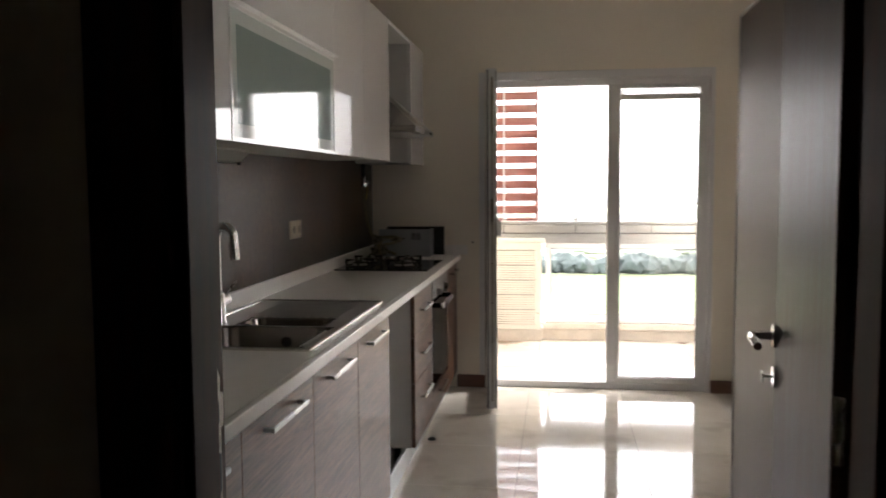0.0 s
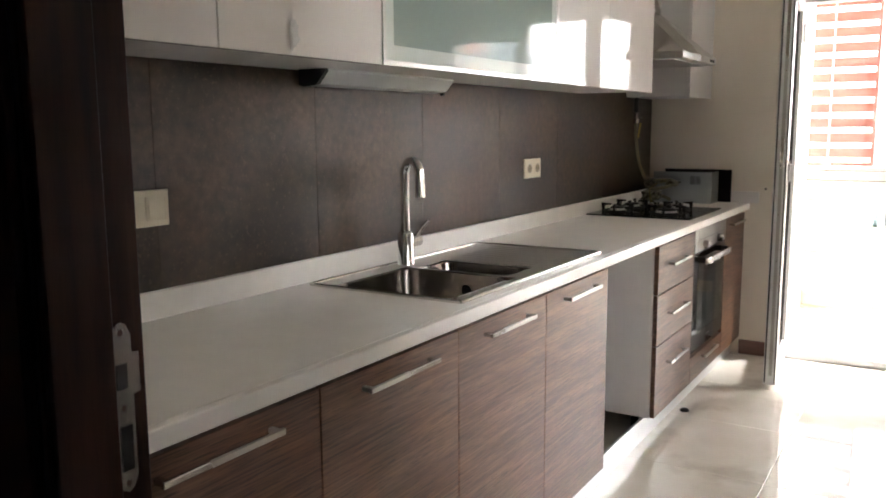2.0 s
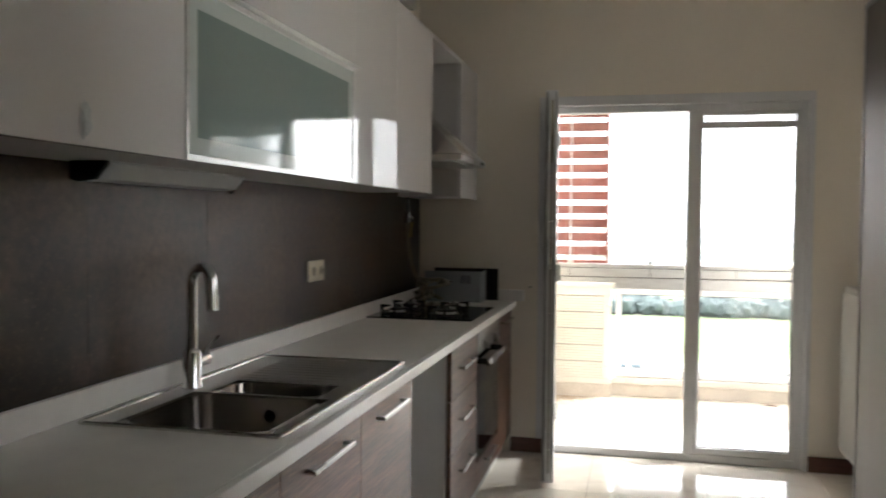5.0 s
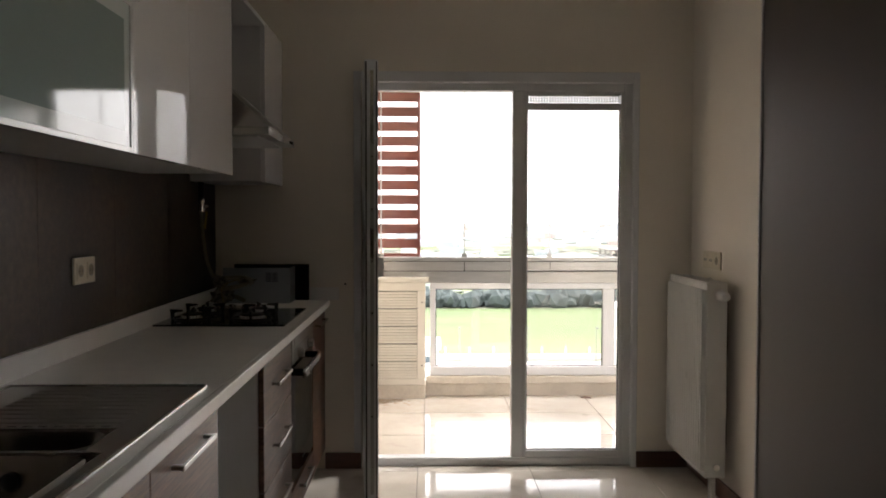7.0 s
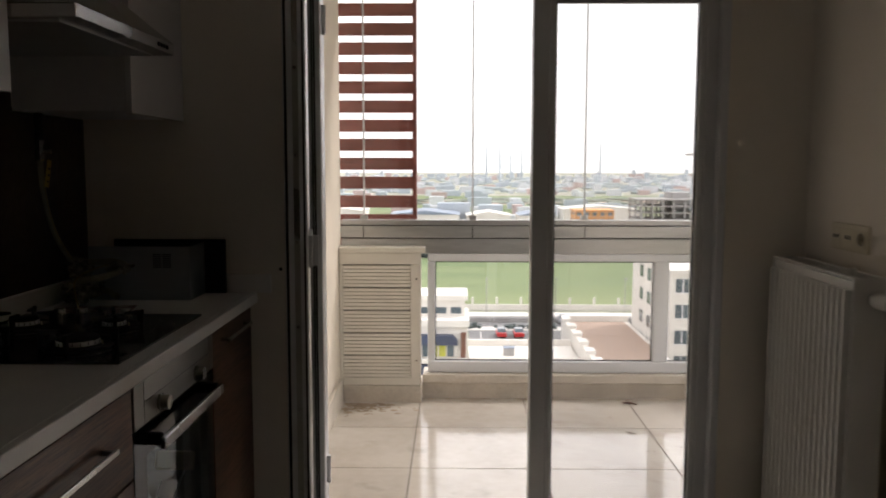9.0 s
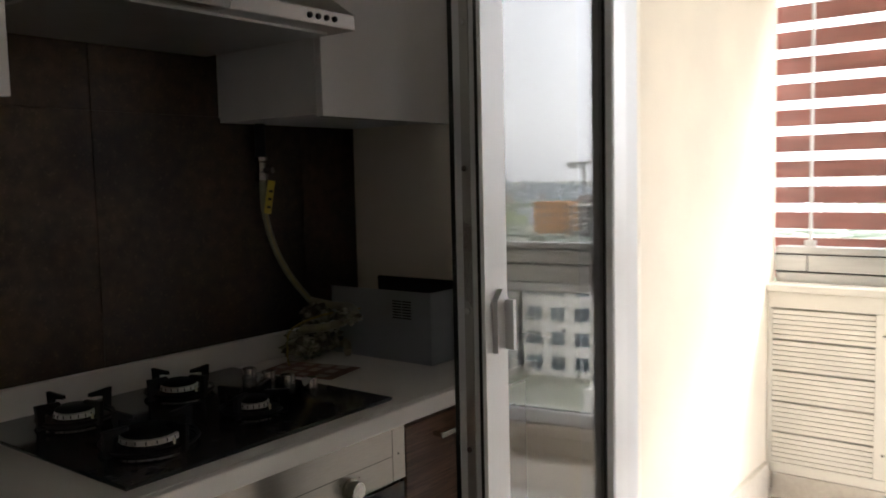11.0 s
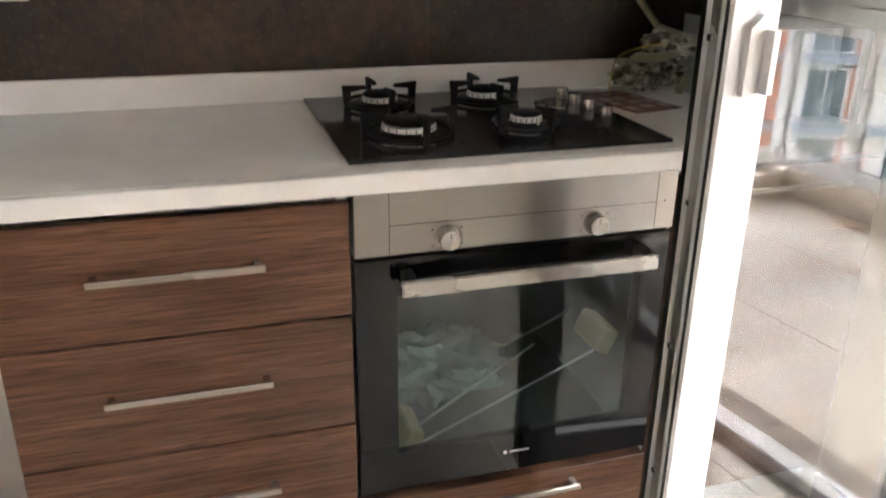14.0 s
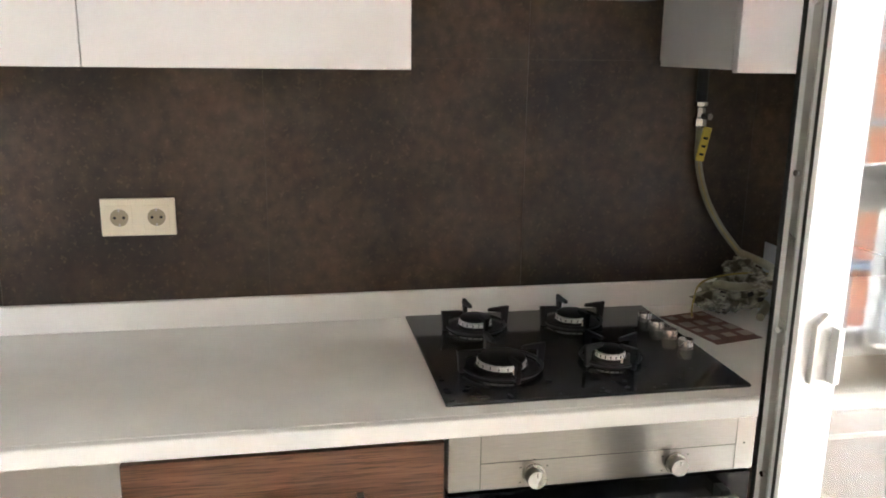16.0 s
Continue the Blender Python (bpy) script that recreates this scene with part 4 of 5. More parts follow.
cyl(bm, (2.455, ry0 - 0.003, 0.985), (2.455, ry0 - 0.028, 0.985), 0.013)
cyl(bm, (2.455, ry0 - 0.030, 0.985), (2.455, ry0 - 0.038, 0.985), 0.025)
cyl(bm, (2.455, ry0 - 0.038, 0.985), (2.455, ry0 - 0.095, 0.985), 0.023, 0.020)
cyl(bm, (2.455, ry0 - 0.095, 0.985), (2.455, ry0 - 0.100, 0.985), 0.016)
part("thermostat_valve", bm, RADW, rad, "white thermostatic valve head", smooth=True)
bm = bmesh.new()
cyl(bm, (2.45, -0.52, rz1 - 0.002), (2.45, -0.52, rz1 + 0.016), 0.011, 0.009, 14)
part("bleed_cap", bm, RADW, rad, smooth=True)
bm = bmesh.new()
cyl(bm, (2.455, ry0 - 0.004, 0.985), (2.455, ry0 - 0.010, 0.985), 0.019, seg=6)
part("valve_nut", bm, CHROME, rad)
bm = bmesh.new()
cyl(bm, (2.45, ry0 - 0.003, 0.19), (2.45, ry0 - 0.02, 0.19), 0.014)
part("plug", bm, CHROME, rad)
for y in (ry0 + 0.02, ry0 + 0.07):
    bm = bmesh.new()
    cyl(bm, (2.45, y, 0.0), (2.45, y, rz0 + 0.01), 0.008, seg=12)
    part("pipe", bm, RADW, rad)


# ---- sockets ----
def socket(m, gangs, label):
    """A wall plate lying in its own yz plane, facing +x; gangs: 'socket', 'switch', 'data'."""
    w = 0.081 * len(gangs) - 0.002
    t = thing("wall_socket", m.translation, label, "socket")
    def put(name, bm, mat, parent, lab="", smooth=False):
        bm.transform(m)
        return part(name, bm, mat, parent, lab, smooth)
    bm = bmesh.new()
    box(bm, 0, -w / 2, -0.0425, 0.009, w / 2, 0.0425, 0.003, 2)
    put("plate", bm, CREAM, t)
    for i, g in enumerate(gangs):
        y = -w / 2 + 0.04 + 0.0795 * i
        bm = bmesh.new()
        box(bm, 0.009, y - 0.028, -0.028, 0.0115, y + 0.028, 0.028, 0.002)
        ins = put("insert", bm, CREAM, t)
        bm = bmesh.new()
        if g == "socket":
            bmesh.ops.create_cone(bm, cap_ends=True, segments=28, radius1=0.0195, radius2=0.0195, depth=0.0012, matrix=Matrix.Translation((0.0119, y, 0)) @ Matrix.Rotation(math.pi / 2, 4, "Y"))
            # flat disc; the shade of the round recess is put into its colour
            well = put("well", bm, material("socket_shadow_plastic", (0.30, 0.255, 0.17), 0.5) if "socket_shadow_plastic" not in bpy.data.materials else bpy.data.materials["socket_shadow_plastic"], ins)
            for dy in (-0.0095, 0.0095):
                bm = bmesh.new()
                cyl(bm, (0.0123, y + dy, 0), (0.0129, y + dy, 0), 0.0034, seg=10)
                put("pin_hole", bm, BLACK, ins)
            for dz in (-0.017, 0.017):
                bm = bmesh.new()
                box(bm, 0.0123, y - 0.002, dz - 0.003, 0.0135, y + 0.002, dz + 0.003)
                put("earth_clip", bm, STEEL, ins)
        elif g == "switch":
            box(bm, 0.0115, y - 0.022, -0.022, 0.0135, y + 0.022, 0.022, 0.0015)
            put("rocker", bm, CREAM, ins)
        else:
            box(bm, 0.0115, y - 0.016, -0.006, 0.0122, y - 0.006, 0.006)
            box(bm, 0.0115, y + 0.006, -0.006, 0.0122, y + 0.016, 0.006)
            put("jack", bm, BLACK, ins)
    return t


socket(pose(0.0065, -1.695, 1.165), ("socket", "socket"), "cream double wall socket on the dark tiles")
socket(pose(0.0065, -3.782, 1.163), ("socket", "switch"), "cream wall socket and switch on the dark tiles")
socket(pose(XR, -0.335, 1.130, rz=180), ("data", "data", "socket"), "cream wall socket with two data outlets above the radiator")
boxx = thing("wall_box", (0.02, -0.36, 2.5), "small white gas detector box high on the wall", "detector")
boxes("case", RADW, (0.001, -0.46, 2.575, 0.05, -0.28, 2.72), parent=boxx, bevel=0.006)
bm = bmesh.new()
cyl(bm, (0.03, -0.31, 2.575), (0.03, -0.31, 2.572), 0.006, seg=10)
part("lamp_dot", bm, BLACK, boxx)

# ---- gas pipe, hose and clutter on the worktop ----
gas = thing("gas_pipe", (0.03, -0.36, 1.4), "black gas pipe with valve, yellow tag and grey hose", "gas pipe")
HOSE = material("grey_green_hose", (0.24, 0.225, 0.15), 0.4, scale=30, vary=0.12)
CORD = material("dull_yellow_cord", (0.30, 0.23, 0.05), 0.5, scale=40, vary=0.2)
YELLOW = material("yellow_tag", (0.50, 0.37, 0.035), 0.45, scale=20, vary=0.05)
bm = bmesh.new()
cyl(bm, (0.03, -0.365, 1.72), (0.03, -0.365, 1.42), 0.0135)
part("pipe", bm, BLACK, gas, smooth=True)
bm = bmesh.new()
lathe(bm, [(0.013, 0), (0.016, 0.004), (0.016, 0.022), (0.012, 0.026), (0.012, 0.048), (0.016, 0.052), (0.016, 0.062)], 6, (0.03, -0.365, 1.362))
cyl(bm, (0.04, -0.362, 1.39), (0.062, -0.355, 1.39), 0.008)
part("valve", bm, STEEL, gas)
hose_line = curve_points([(0.03, -0.363, 1.365), (0.034, -0.362, 1.28), (0.036, -0.335, 1.19), (0.038, -0.29, 1.115), (0.05, -0.235, 1.045)], 8)
bm = bmesh.new()
tube(bm, hose_line, 0.0085, 12)
hose = part("hose", bm, HOSE, gas, "grey-green flexible gas hose", smooth=True)
bm = bmesh.new()
tube(bm, [p + Vector((0.0078, -0.0035, 0)) for p in hose_line[6:]], 0.0013, 6)
part("yellow_stripe", bm, CORD, hose)
bm = bmesh.new()
box(bm, -0.002, -0.011, -0.042, 0.002, 0.011, 0.042, 0.001)
bm.transform(pose(0.052, -0.361, 1.323, rx=-9, ry=4))
tag = part("tag", bm, YELLOW, gas, "yellow warning tag with dark print")
for k in range(3):
    bm = bmesh.new()
    box(bm, 0.0021, -0.006, -0.028 + k * 0.02, 0.0026, 0.006, -0.022 + k * 0.02)
    bm.transform(pose(0.052, -0.361, 1.323, rx=-9, ry=4))
    part("print_bar", bm, BLACK, tag)
coil = thing("hose_bundle", (0.1, -0.25, 0.91), "hose end coiled up and wrapped in printed clear film", "hose")
bm = bmesh.new()
tube(bm, curve_points([(0.05, -0.235, 1.045), (0.10, -0.20, 1.03), (0.19, -0.225, 1.035), (0.245, -0.275, 1.025), (0.20, -0.315, 1.000), (0.12, -0.33, 0.985), (0.08, -0.285, 0.95), (0.15, -0.215, 0.94), (0.21, -0.26, 0.925)], 9), 0.0105, 10)
part("coil", bm, HOSE, coil, smooth=True)
bm = bmesh.new()
tube(bm, curve_points([(0.225, -0.225, 1.035), (0.16, -0.30, 1.022), (0.13, -0.375, 0.995), (0.14, -0.40, 0.945), (0.15, -0.405, 0.912)], 8), 0.0024, 6)
part("yellow_line", bm, CORD, coil)
WRAPM = material("cloudy_wrap_film", (0.38, 0.36, 0.29), 0.22, scale=34, color2=(0.10, 0.09, 0.065), ramp=(0.42, 0.6), bump=0.8, fine_scale=80)
for (cx, cy, cz), (sx, sy, sz) in (((0.115, -0.290, 0.952), (0.055, 0.095, 0.048)), ((0.095, -0.255, 1.015), (0.035, 0.05, 0.03)), ((0.225, -0.275, 1.020), (0.045, 0.038, 0.022))):
    bm = bmesh.new()
    bmesh.ops.create_icosphere(bm, subdivisions=4, radius=1)
    for v in bm.verts:
        d = 0.85 + 0.42 * noise.noise(v.co * 2.3 + Vector((cx, cy, cz)) * 9) + 0.30 * noise.noise(v.co * 6) + 0.12 * noise.noise(v.co * 15)
        v.co = Vector((cx + v.co.x * sx * d, cy + v.co.y * sy * d, max(cz + v.co.z * sz * d, CT + 0.002)))
    part("film", bm, WRAPM, coil)
for k, (y, z) in enumerate(((-0.33, 0.97), (-0.30, 0.95), (-0.255, 0.965), (-0.275, 0.99), (-0.225, 0.95), (-0.32, 0.935))):
    bm = bmesh.new()
    box(bm, 0.150, y - 0.008, z - 0.006, 0.1535, y + 0.008, z + 0.006, 0.001)
    bm.transform(Matrix.Translation((0.15, y, z)) @ Matrix.Rotation(radians(20 * (k % 3 - 1)), 4, "X") @ Matrix.Translation((-0.15, -y, -z)))
    part("print_bar", bm, BLACK, coil)
leaflet_m = pose(0.20, -0.385, CT + 0.001, rz=12)
RED = material("leaflet_red_print", (0.13, 0.035, 0.028), 0.4, scale=25, color2=(0.22, 0.08, 0.06), detail=4)
PAPER = material("leaflet_pale_print", (0.45, 0.38, 0.34), 0.45, scale=30, vary=0.15)
bm = bmesh.new()
box(bm, -0.105, -0.065, 0, 0.105, 0.065, 0.0015)
bm.transform(leaflet_m)
lf = part("leaflet", bm, RED)
tagged(lf, "dark red printed leaflet lying beside the hob", "leaflet")
rnd = random.Random(4)
for i in range(4):
    for j in range(3):
        bm = bmesh.new()
        x, y = -0.095 + i * 0.048, -0.055 + j * 0.045
        box(bm, x, y, 0.0016, x + rnd.uniform(0.02, 0.035), y + rnd.uniform(0.02, 0.034), 0.0021)
        bm.transform(leaflet_m)
        part("print_bar", bm, PAPER, lf)

# steel chimney cover leaning in the corner
cover = thing("chimney_cover", (0.3, -0.1, CT), "grey steel hood chimney cover lying in the corner", "hood part")
GREYM = material("satin_grey_steel", (0.40, 0.43, 0.46), 0.38, 0.25, scale=4, vary=0.06)
boxes("front_plate", GREYM, (0.09, -0.192, CT + 0.001, 0.425, -0.190, 1.082), parent=cover)
boxes("side_plate", GREYM, (0.425, -0.192, CT + 0.001, 0.427, -0.022, 1.082), parent=cover)
boxes("back_lid", BLACK, (0.11, -0.030, CT + 0.001, 0.50, -0.020, 1.092), parent=cover, bevel=0.001)
for i in range(2):
    for j in range(7):
        boxes("vent_slot", BLACK, (0.305 + i * 0.032, -0.1932, 1.012 + j * 0.007, 0.333 + i * 0.032, -0.1921, 1.0155 + j * 0.007), parent=cover)
bm = bmesh.new()
cyl(bm, (0.688, -0.0005, 0.985), (0.688, -0.004, 0.985), 0.006, seg=10)
tagged(part("screw_cap", bm, BLACK), "small dark screw cap on the end wall", "cap")


# ---- balcony ----
GY, XW, XE = 1.985, 0.637, 2.95
bg = thing("balcony_glazing", (1.9, GY, 0.115), "aluminium and glass balcony glazing on the stone kerb", "glazing", kind="structure")
for b in ((XW, GY - 0.045, 0.932, XE, GY + 0.045, 1.000), (XW, GY - 0.034, 1.004, XE, GY + 0.034, 1.036), (XW, GY - 0.032, 0.836, XE, GY + 0.03, 0.926)):
    boxes("rail", ALU, b, parent=bg, bevel=0.004)
for z in (0.929, 1.002):
    boxes("rail_groove", BLACK, (XW, GY - 0.030, z - 0.003, XE, GY + 0.028, z + 0.002), parent=bg)
boxes("head_rail", ALU, (XW, GY - 0.03, 2.56, XE, GY + 0.03, 2.618), parent=bg, bevel=0.003)
for b in ((1.146, 0.192, 1.190, 0.790), (2.482, 0.192, 2.570, 0.790), (2.915, 0.10, 2.985, 2.56)):
    boxes("post", PVC, (b[0], GY - 0.03, b[1], b[2], GY + 0.03, b[3]), parent=bg, bevel=0.004)
boxes("sill", PVC, (1.146, GY - 0.034, 0.1235, XE, GY + 0.03, 0.191), parent=bg, bevel=0.005)
boxes("top_bar", PVC, (1.146, GY - 0.031, 0.791, XE, GY + 0.029, 0.8355), parent=bg, bevel=0.004)
for x0, x1 in ((1.190, 2.482), (2.570, 2.915)):
    p = boxes("pane", PANE, (x0, GY - 0.003, 0.192, x1, GY + 0.003, 0.790), parent=bg)
    p.visible_shadow = False
    for b in ((x0, 0.192, x0 + 0.006, 0.790), (x1 - 0.006, 0.192, x1, 0.790), (x0 + 0.006, 0.192, x1 - 0.006, 0.198), (x0 + 0.006, 0.784, x1 - 0.006, 0.790)):
        boxes("gasket", GASKET, (b[0], GY - 0.009, b[1], b[2], GY - 0.004, b[3]), parent=bg)
for x0, x1 in ((0.642, 0.768), (0.772, 1.408), (1.412, 2.066), (2.070, 2.71), (2.714, 2.910)):
    p = boxes("sliding_pane", PANE, (x0, GY - 0.004, 1.036, x1, GY + 0.004, 2.56), parent=bg, label="frameless clear glass panel")
    p.visible_shadow = False
    boxes("pane_edge", SEAL, (x1 - 0.003, GY - 0.007, 1.036, x1 + 0.007, GY + 0.007, 2.56), parent=bg)
    boxes("rail_joint", BLACK, (x1 - 0.001, GY - 0.0475, 0.934, x1 + 0.004, GY - 0.0455, 0.998), parent=bg)
    boxes("clamp", ALU, (x1 - 0.02, GY - 0.012, 1.030, x1 + 0.024, GY + 0.012, 1.062), parent=bg, bevel=0.002)
# east end of the balcony
for b in ((XE - 0.03, 0.25, 0.955, XE + 0.03, 1.93, 1.03), (XE - 0.03, 0.25, 0.80, XE + 0.03, 1.93, 0.952), (XE - 0.03, 0.25, 2.56, XE + 0.03, 1.93, 2.618), (XE - 0.03, 0.25, 0.101, XE + 0.03, 1.93, 0.19)):
    boxes("rail", ALU, b, parent=bg, bevel=0.003)
for z0_, z1_ in ((0.19, 0.80), (1.03, 2.56)):
    p = boxes("pane", PANE, (XE - 0.004, 0.25, z0_, XE + 0.004, 1.93, z1_), parent=bg)
    p.visible_shadow = False

STICK = material("pale_wood_stick", (0.62, 0.56, 0.40), 0.7, scale=20, vary=0.1)
# slatted white service cupboard on the kerb
LOUV = material("cream_painted_metal", (0.72, 0.68, 0.60), 0.45, scale=5, vary=0.04, fine=0.08, fine_scale=90)
sc = thing("service_cupboard", (0.88, 1.87, -0.03), "cream louvred service cupboard standing against the balcony wall", "cupboard")
boxes("stone_base", STONE, (0.6605, 1.838, -0.0335, 1.113, 1.944, 0.072), parent=sc, bevel=0.004, label="beige stone base")
boxes("case", LOUV, (0.637, 1.872, 0.073, 1.108, 1.938, 0.852), parent=sc, bevel=0.003)
boxes("top", LOUV, (0.637, 1.826, 0.853, 1.136, 1.938, 0.886), parent=sc, bevel=0.004)
for b in ((0.637, 1.844, 0.073, 1.112, 1.871, 0.118), (0.637, 1.844, 0.785, 1.112, 1.871, 0.852), (1.050, 1.844, 0.118, 1.112, 1.871, 0.785), (0.637, 1.844, 0.118, 0.655, 1.871, 0.785)):
    boxes("door_frame", LOUV, b, parent=sc, bevel=0.003)
# thin black sheet added behind the slats as the shade in their gaps
boxes("louvre_gap_shade", GASKET, (0.655, 1.8715, 0.118, 1.050, 1.8718, 0.785), parent=sc)
# five louvre panels of six slats
for k in range(5):
    for i in range(6):
        z = 0.121 + k * 0.1330 + i * 0.0212
        bm = bmesh.new()
        prism(bm, [(1.848, z), (1.851, z - 0.0005), (1.870, z + 0.0135), (1.870, z + 0.0205), (1.854, z + 0.0185), (1.848, z + 0.0165)], "x", 0.656, 1.049)
        part("slat", bm, LOUV, sc)
for z in (0.22, 0.70):
    bm = bmesh.new()
    cyl(bm, (1.085, 1.8435, z), (1.085, 1.840, z), 0.006, seg=10)
    part("screw", bm, STEEL, sc)
# red wooden sun louvre outside the glass
REDW = material("red_stained_louvre", (0.19, 0.055, 0.04), 0.6, scale=4, color2=(0.32, 0.11, 0.085), stretch=(1.2, 10, 10), detail=8, fine=0.25, fine_scale=40, random_amount=0.1)
lv = thing("sun_louvre", (0.7, 2.25, 1.0), "red stained slatted sun louvre outside the balcony glass", "louvre")
boxes("post", REDW, (1.045, 2.22, 0.6, 1.07, 2.28, 3.3), parent=lv, bevel=0.002)
boxes("post", REDW, (-0.10, 2.22, 0.6, -0.075, 2.28, 3.3), parent=lv, bevel=0.002)
for i in range(23):
    z = 0.628 + i * 0.1165
    boxes("slat", REDW, (-0.075, 2.235, z, 1.045, 2.26, z + 0.075), parent=lv, bevel=0.002)
boxes("bracket", ALU, (0.30, 1.99, 0.93, 0.33, 2.235, 0.96), parent=lv)
boxes("bracket", ALU, (0.95, 1.99, 0.93, 0.98, 2.235, 0.96), parent=lv)
# pale stick left on the balcony floor
bm = bmesh.new()
tube(bm, [(2.875, 1.32, 0.111), (2.865, 1.72, 0.111)], [0.011, 0.009], 8)
tagged(part("stick", bm, STICK), "pale wooden stick lying on the balcony kerb", "stick")
# caked dirt in the corner by the cupboard
SOIL = material("dried_mud", (0.26, 0.19, 0.13), 0.9, scale=9, color2=(0.40, 0.32, 0.24), detail=10, bump=0.4)
rnd = random.Random(12)
bm = bmesh.new()
for i in range(260):
    u = rnd.random()
    x, y = (0.68 + abs(rnd.gauss(0, 0.13)), 1.82 - abs(rnd.gauss(0, 0.10))) if u < 0.6 else (rnd.uniform(1.13, 2.8), 1.935 - abs(rnd.gauss(0, 0.02)))
    r = rnd.uniform(0.003, 0.018) * (1 if u < 0.6 else 0.6)
    c = bm.verts.new((x, y, -0.0275))
    ring = [bm.verts.new((x + r * rnd.uniform(0.5, 1.3) * math.cos(a) * 1.5, y + r * rnd.uniform(0.5, 1.2) * math.sin(a), -0.0296)) for a in [2 * math.pi * q / 8 for q in range(8)]]
    for q in range(8):
        bm.faces.new((c, ring[q], ring[(q + 1) % 8]))
tagged(part("dried_mud", bm, SOIL), "dried brown mud in the corner of the balcony floor", "dirt", kind="stuff")
bm = bmesh.new()
tube(bm, [(2.29, 1.84, -0.024), (2.33, 1.825, -0.020), (2.365, 1.80, -0.023)], [0.004, 0.006, 0.003], 7)
tagged(part("twig", bm, BASEB), "short dark twig lying on the balcony floor", "twig")
# dead leaves and dirt flecks on the balcony floor
DIRT = material("dry_leaf", (0.08, 0.05, 0.03), 0.8, scale=60, vary=0.3)
rnd = random.Random(9)
bm = bmesh.new()
for i in range(14):
    x, y, a = rnd.uniform(1.9, 2.6), rnd.uniform(1.0, 1.8), rnd.uniform(0, 6)
    l = rnd.uniform(0.006, 0.016) if i else 0.035
    v = [bm.verts.new((x + l * math.cos(a + k * 1.57) * (1 if k % 2 else 0.35), y + l * math.sin(a + k * 1.57) * (1 if k % 2 else 0.35), -0.0288 + 0.003 * (k % 2))) for k in range(4)]
    bm.faces.new(v)
tagged(part("leaf_litter", bm, DIRT), "dry leaf crumbs scattered on the balcony floor", "litter", kind="stuff")


# ---- outside ----
GZ = -28.0
GROUND = material("pale_dusty_ground", (0.36, 0.34, 0.29), 0.95, scale=0.02, color2=(0.26, 0.29, 0.2), detail=8)
GRASS = material("spring_grass_field", (0.115, 0.165, 0.065), 0.95, scale=0.02, stretch=(0.3, 1, 1), color2=(0.21, 0.25, 0.115), detail=8, fine=0.2, fine_scale=0.6)
ASPH = material("worn_asphalt", (0.17, 0.17, 0.17), 0.9, scale=0.15, vary=0.15)
PALEB = material("pale_render_facade", (0.72, 0.69, 0.64), 0.85, scale=0.3, vary=0.05)
TERR = material("brown_terrace_paving", (0.38, 0.28, 0.22), 0.85, scale=0.6, vary=0.1)
CONC = material("raw_concrete", (0.33, 0.32, 0.31), 0.9, scale=0.3, vary=0.12)
ORANGE = material("orange_cladding", (0.66, 0.33, 0.13), 0.8, scale=0.3, vary=0.06)
TERRA = material("terracotta_cladding", (0.48, 0.18, 0.10), 0.8, scale=0.3, vary=0.08)
BLUEG = material("blue_grey_metal", (0.24, 0.29, 0.36), 0.5, scale=0.5, vary=0.1)
WING = material("far_window_glass", (0.09, 0.12, 0.14), 0.12, scale=0.2, vary=0.3)
REDP = material("red_car_paint", (0.5, 0.03, 0.03), 0.3, scale=1, vary=0.05)
GREYP = material("silver_car_paint", (0.35, 0.36, 0.38), 0.3, scale=1, vary=0.05)
TYRE = material("tyre_rubber", (0.03, 0.03, 0.03), 0.8, scale=5, vary=0.1)
LEAFM = material("dusty_tree_foliage", (0.045, 0.06, 0.06), 0.9, scale=0.3, color2=(0.09, 0.115, 0.11), detail=6)

structure("ground", GROUND, (-2500, 30, GZ - 2, 3000, 4200, GZ), (-2500, -600, GZ - 2, 3000, 30, GZ), label="pale open ground stretching to the horizon", category="ground")
structure("grass_field", GRASS, (-160, 172, GZ + 0.02, 240, 262, GZ + 0.12), label="wide green field beyond the road", category="field")
structure("grass_field_far", GRASS, (-200, 480, GZ + 0.02, 300, 640, GZ + 0.12), label="far green and brown field", category="field")
structure("road", ASPH, (-200, 147, GZ + 0.02, 260, 158, GZ + 0.10), label="grey road along the field", category="road")
structure("pavement", PALEB, (-200, 158, GZ + 0.02, 260, 162, GZ + 0.22), (-200, 144, GZ + 0.02, 260, 147, GZ + 0.22), label="pale pavement along the road", category="pavement")
structure("car_park", ASPH, (4, 128, GZ + 0.02, 40, 144, GZ + 0.10), label="asphalt car park with bay lines", category="road")
for i in range(10):
    structure("bay_line", PALEB, (6 + i * 3, 136, GZ + 0.101, 6.15 + i * 3, 143, GZ + 0.12), label="white painted parking bay line", category="marking")

barrier = thing("barrier", (40, 152, GZ), "low pale barrier wall between the road lanes", "barrier")
boxes("wall", CONC, (-160, 151.8, GZ, 240, 152.2, GZ + 1.0), parent=barrier)
rnd = random.Random(77)
bm = bmesh.new()
for i in range(170):
    x, r = rnd.uniform(-30, 75), rnd.uniform(0.35, 0.8)
    v = bmesh.ops.create_icosphere(bm, subdivisions=1, radius=r, matrix=Matrix.Translation((x, 145.5 + rnd.uniform(-0.6, 0.6), GZ + 0.22 + r * 0.6)))["verts"]
    for w in v:
        w.co += Vector((rnd.uniform(-0.3, 0.3), rnd.uniform(-0.3, 0.3), rnd.uniform(-0.3, 0.3))) * r
tagged(part("roadside_shrubs", bm, LEAFM), "small dark shrubs along the road verge", "shrub", kind="stuff")
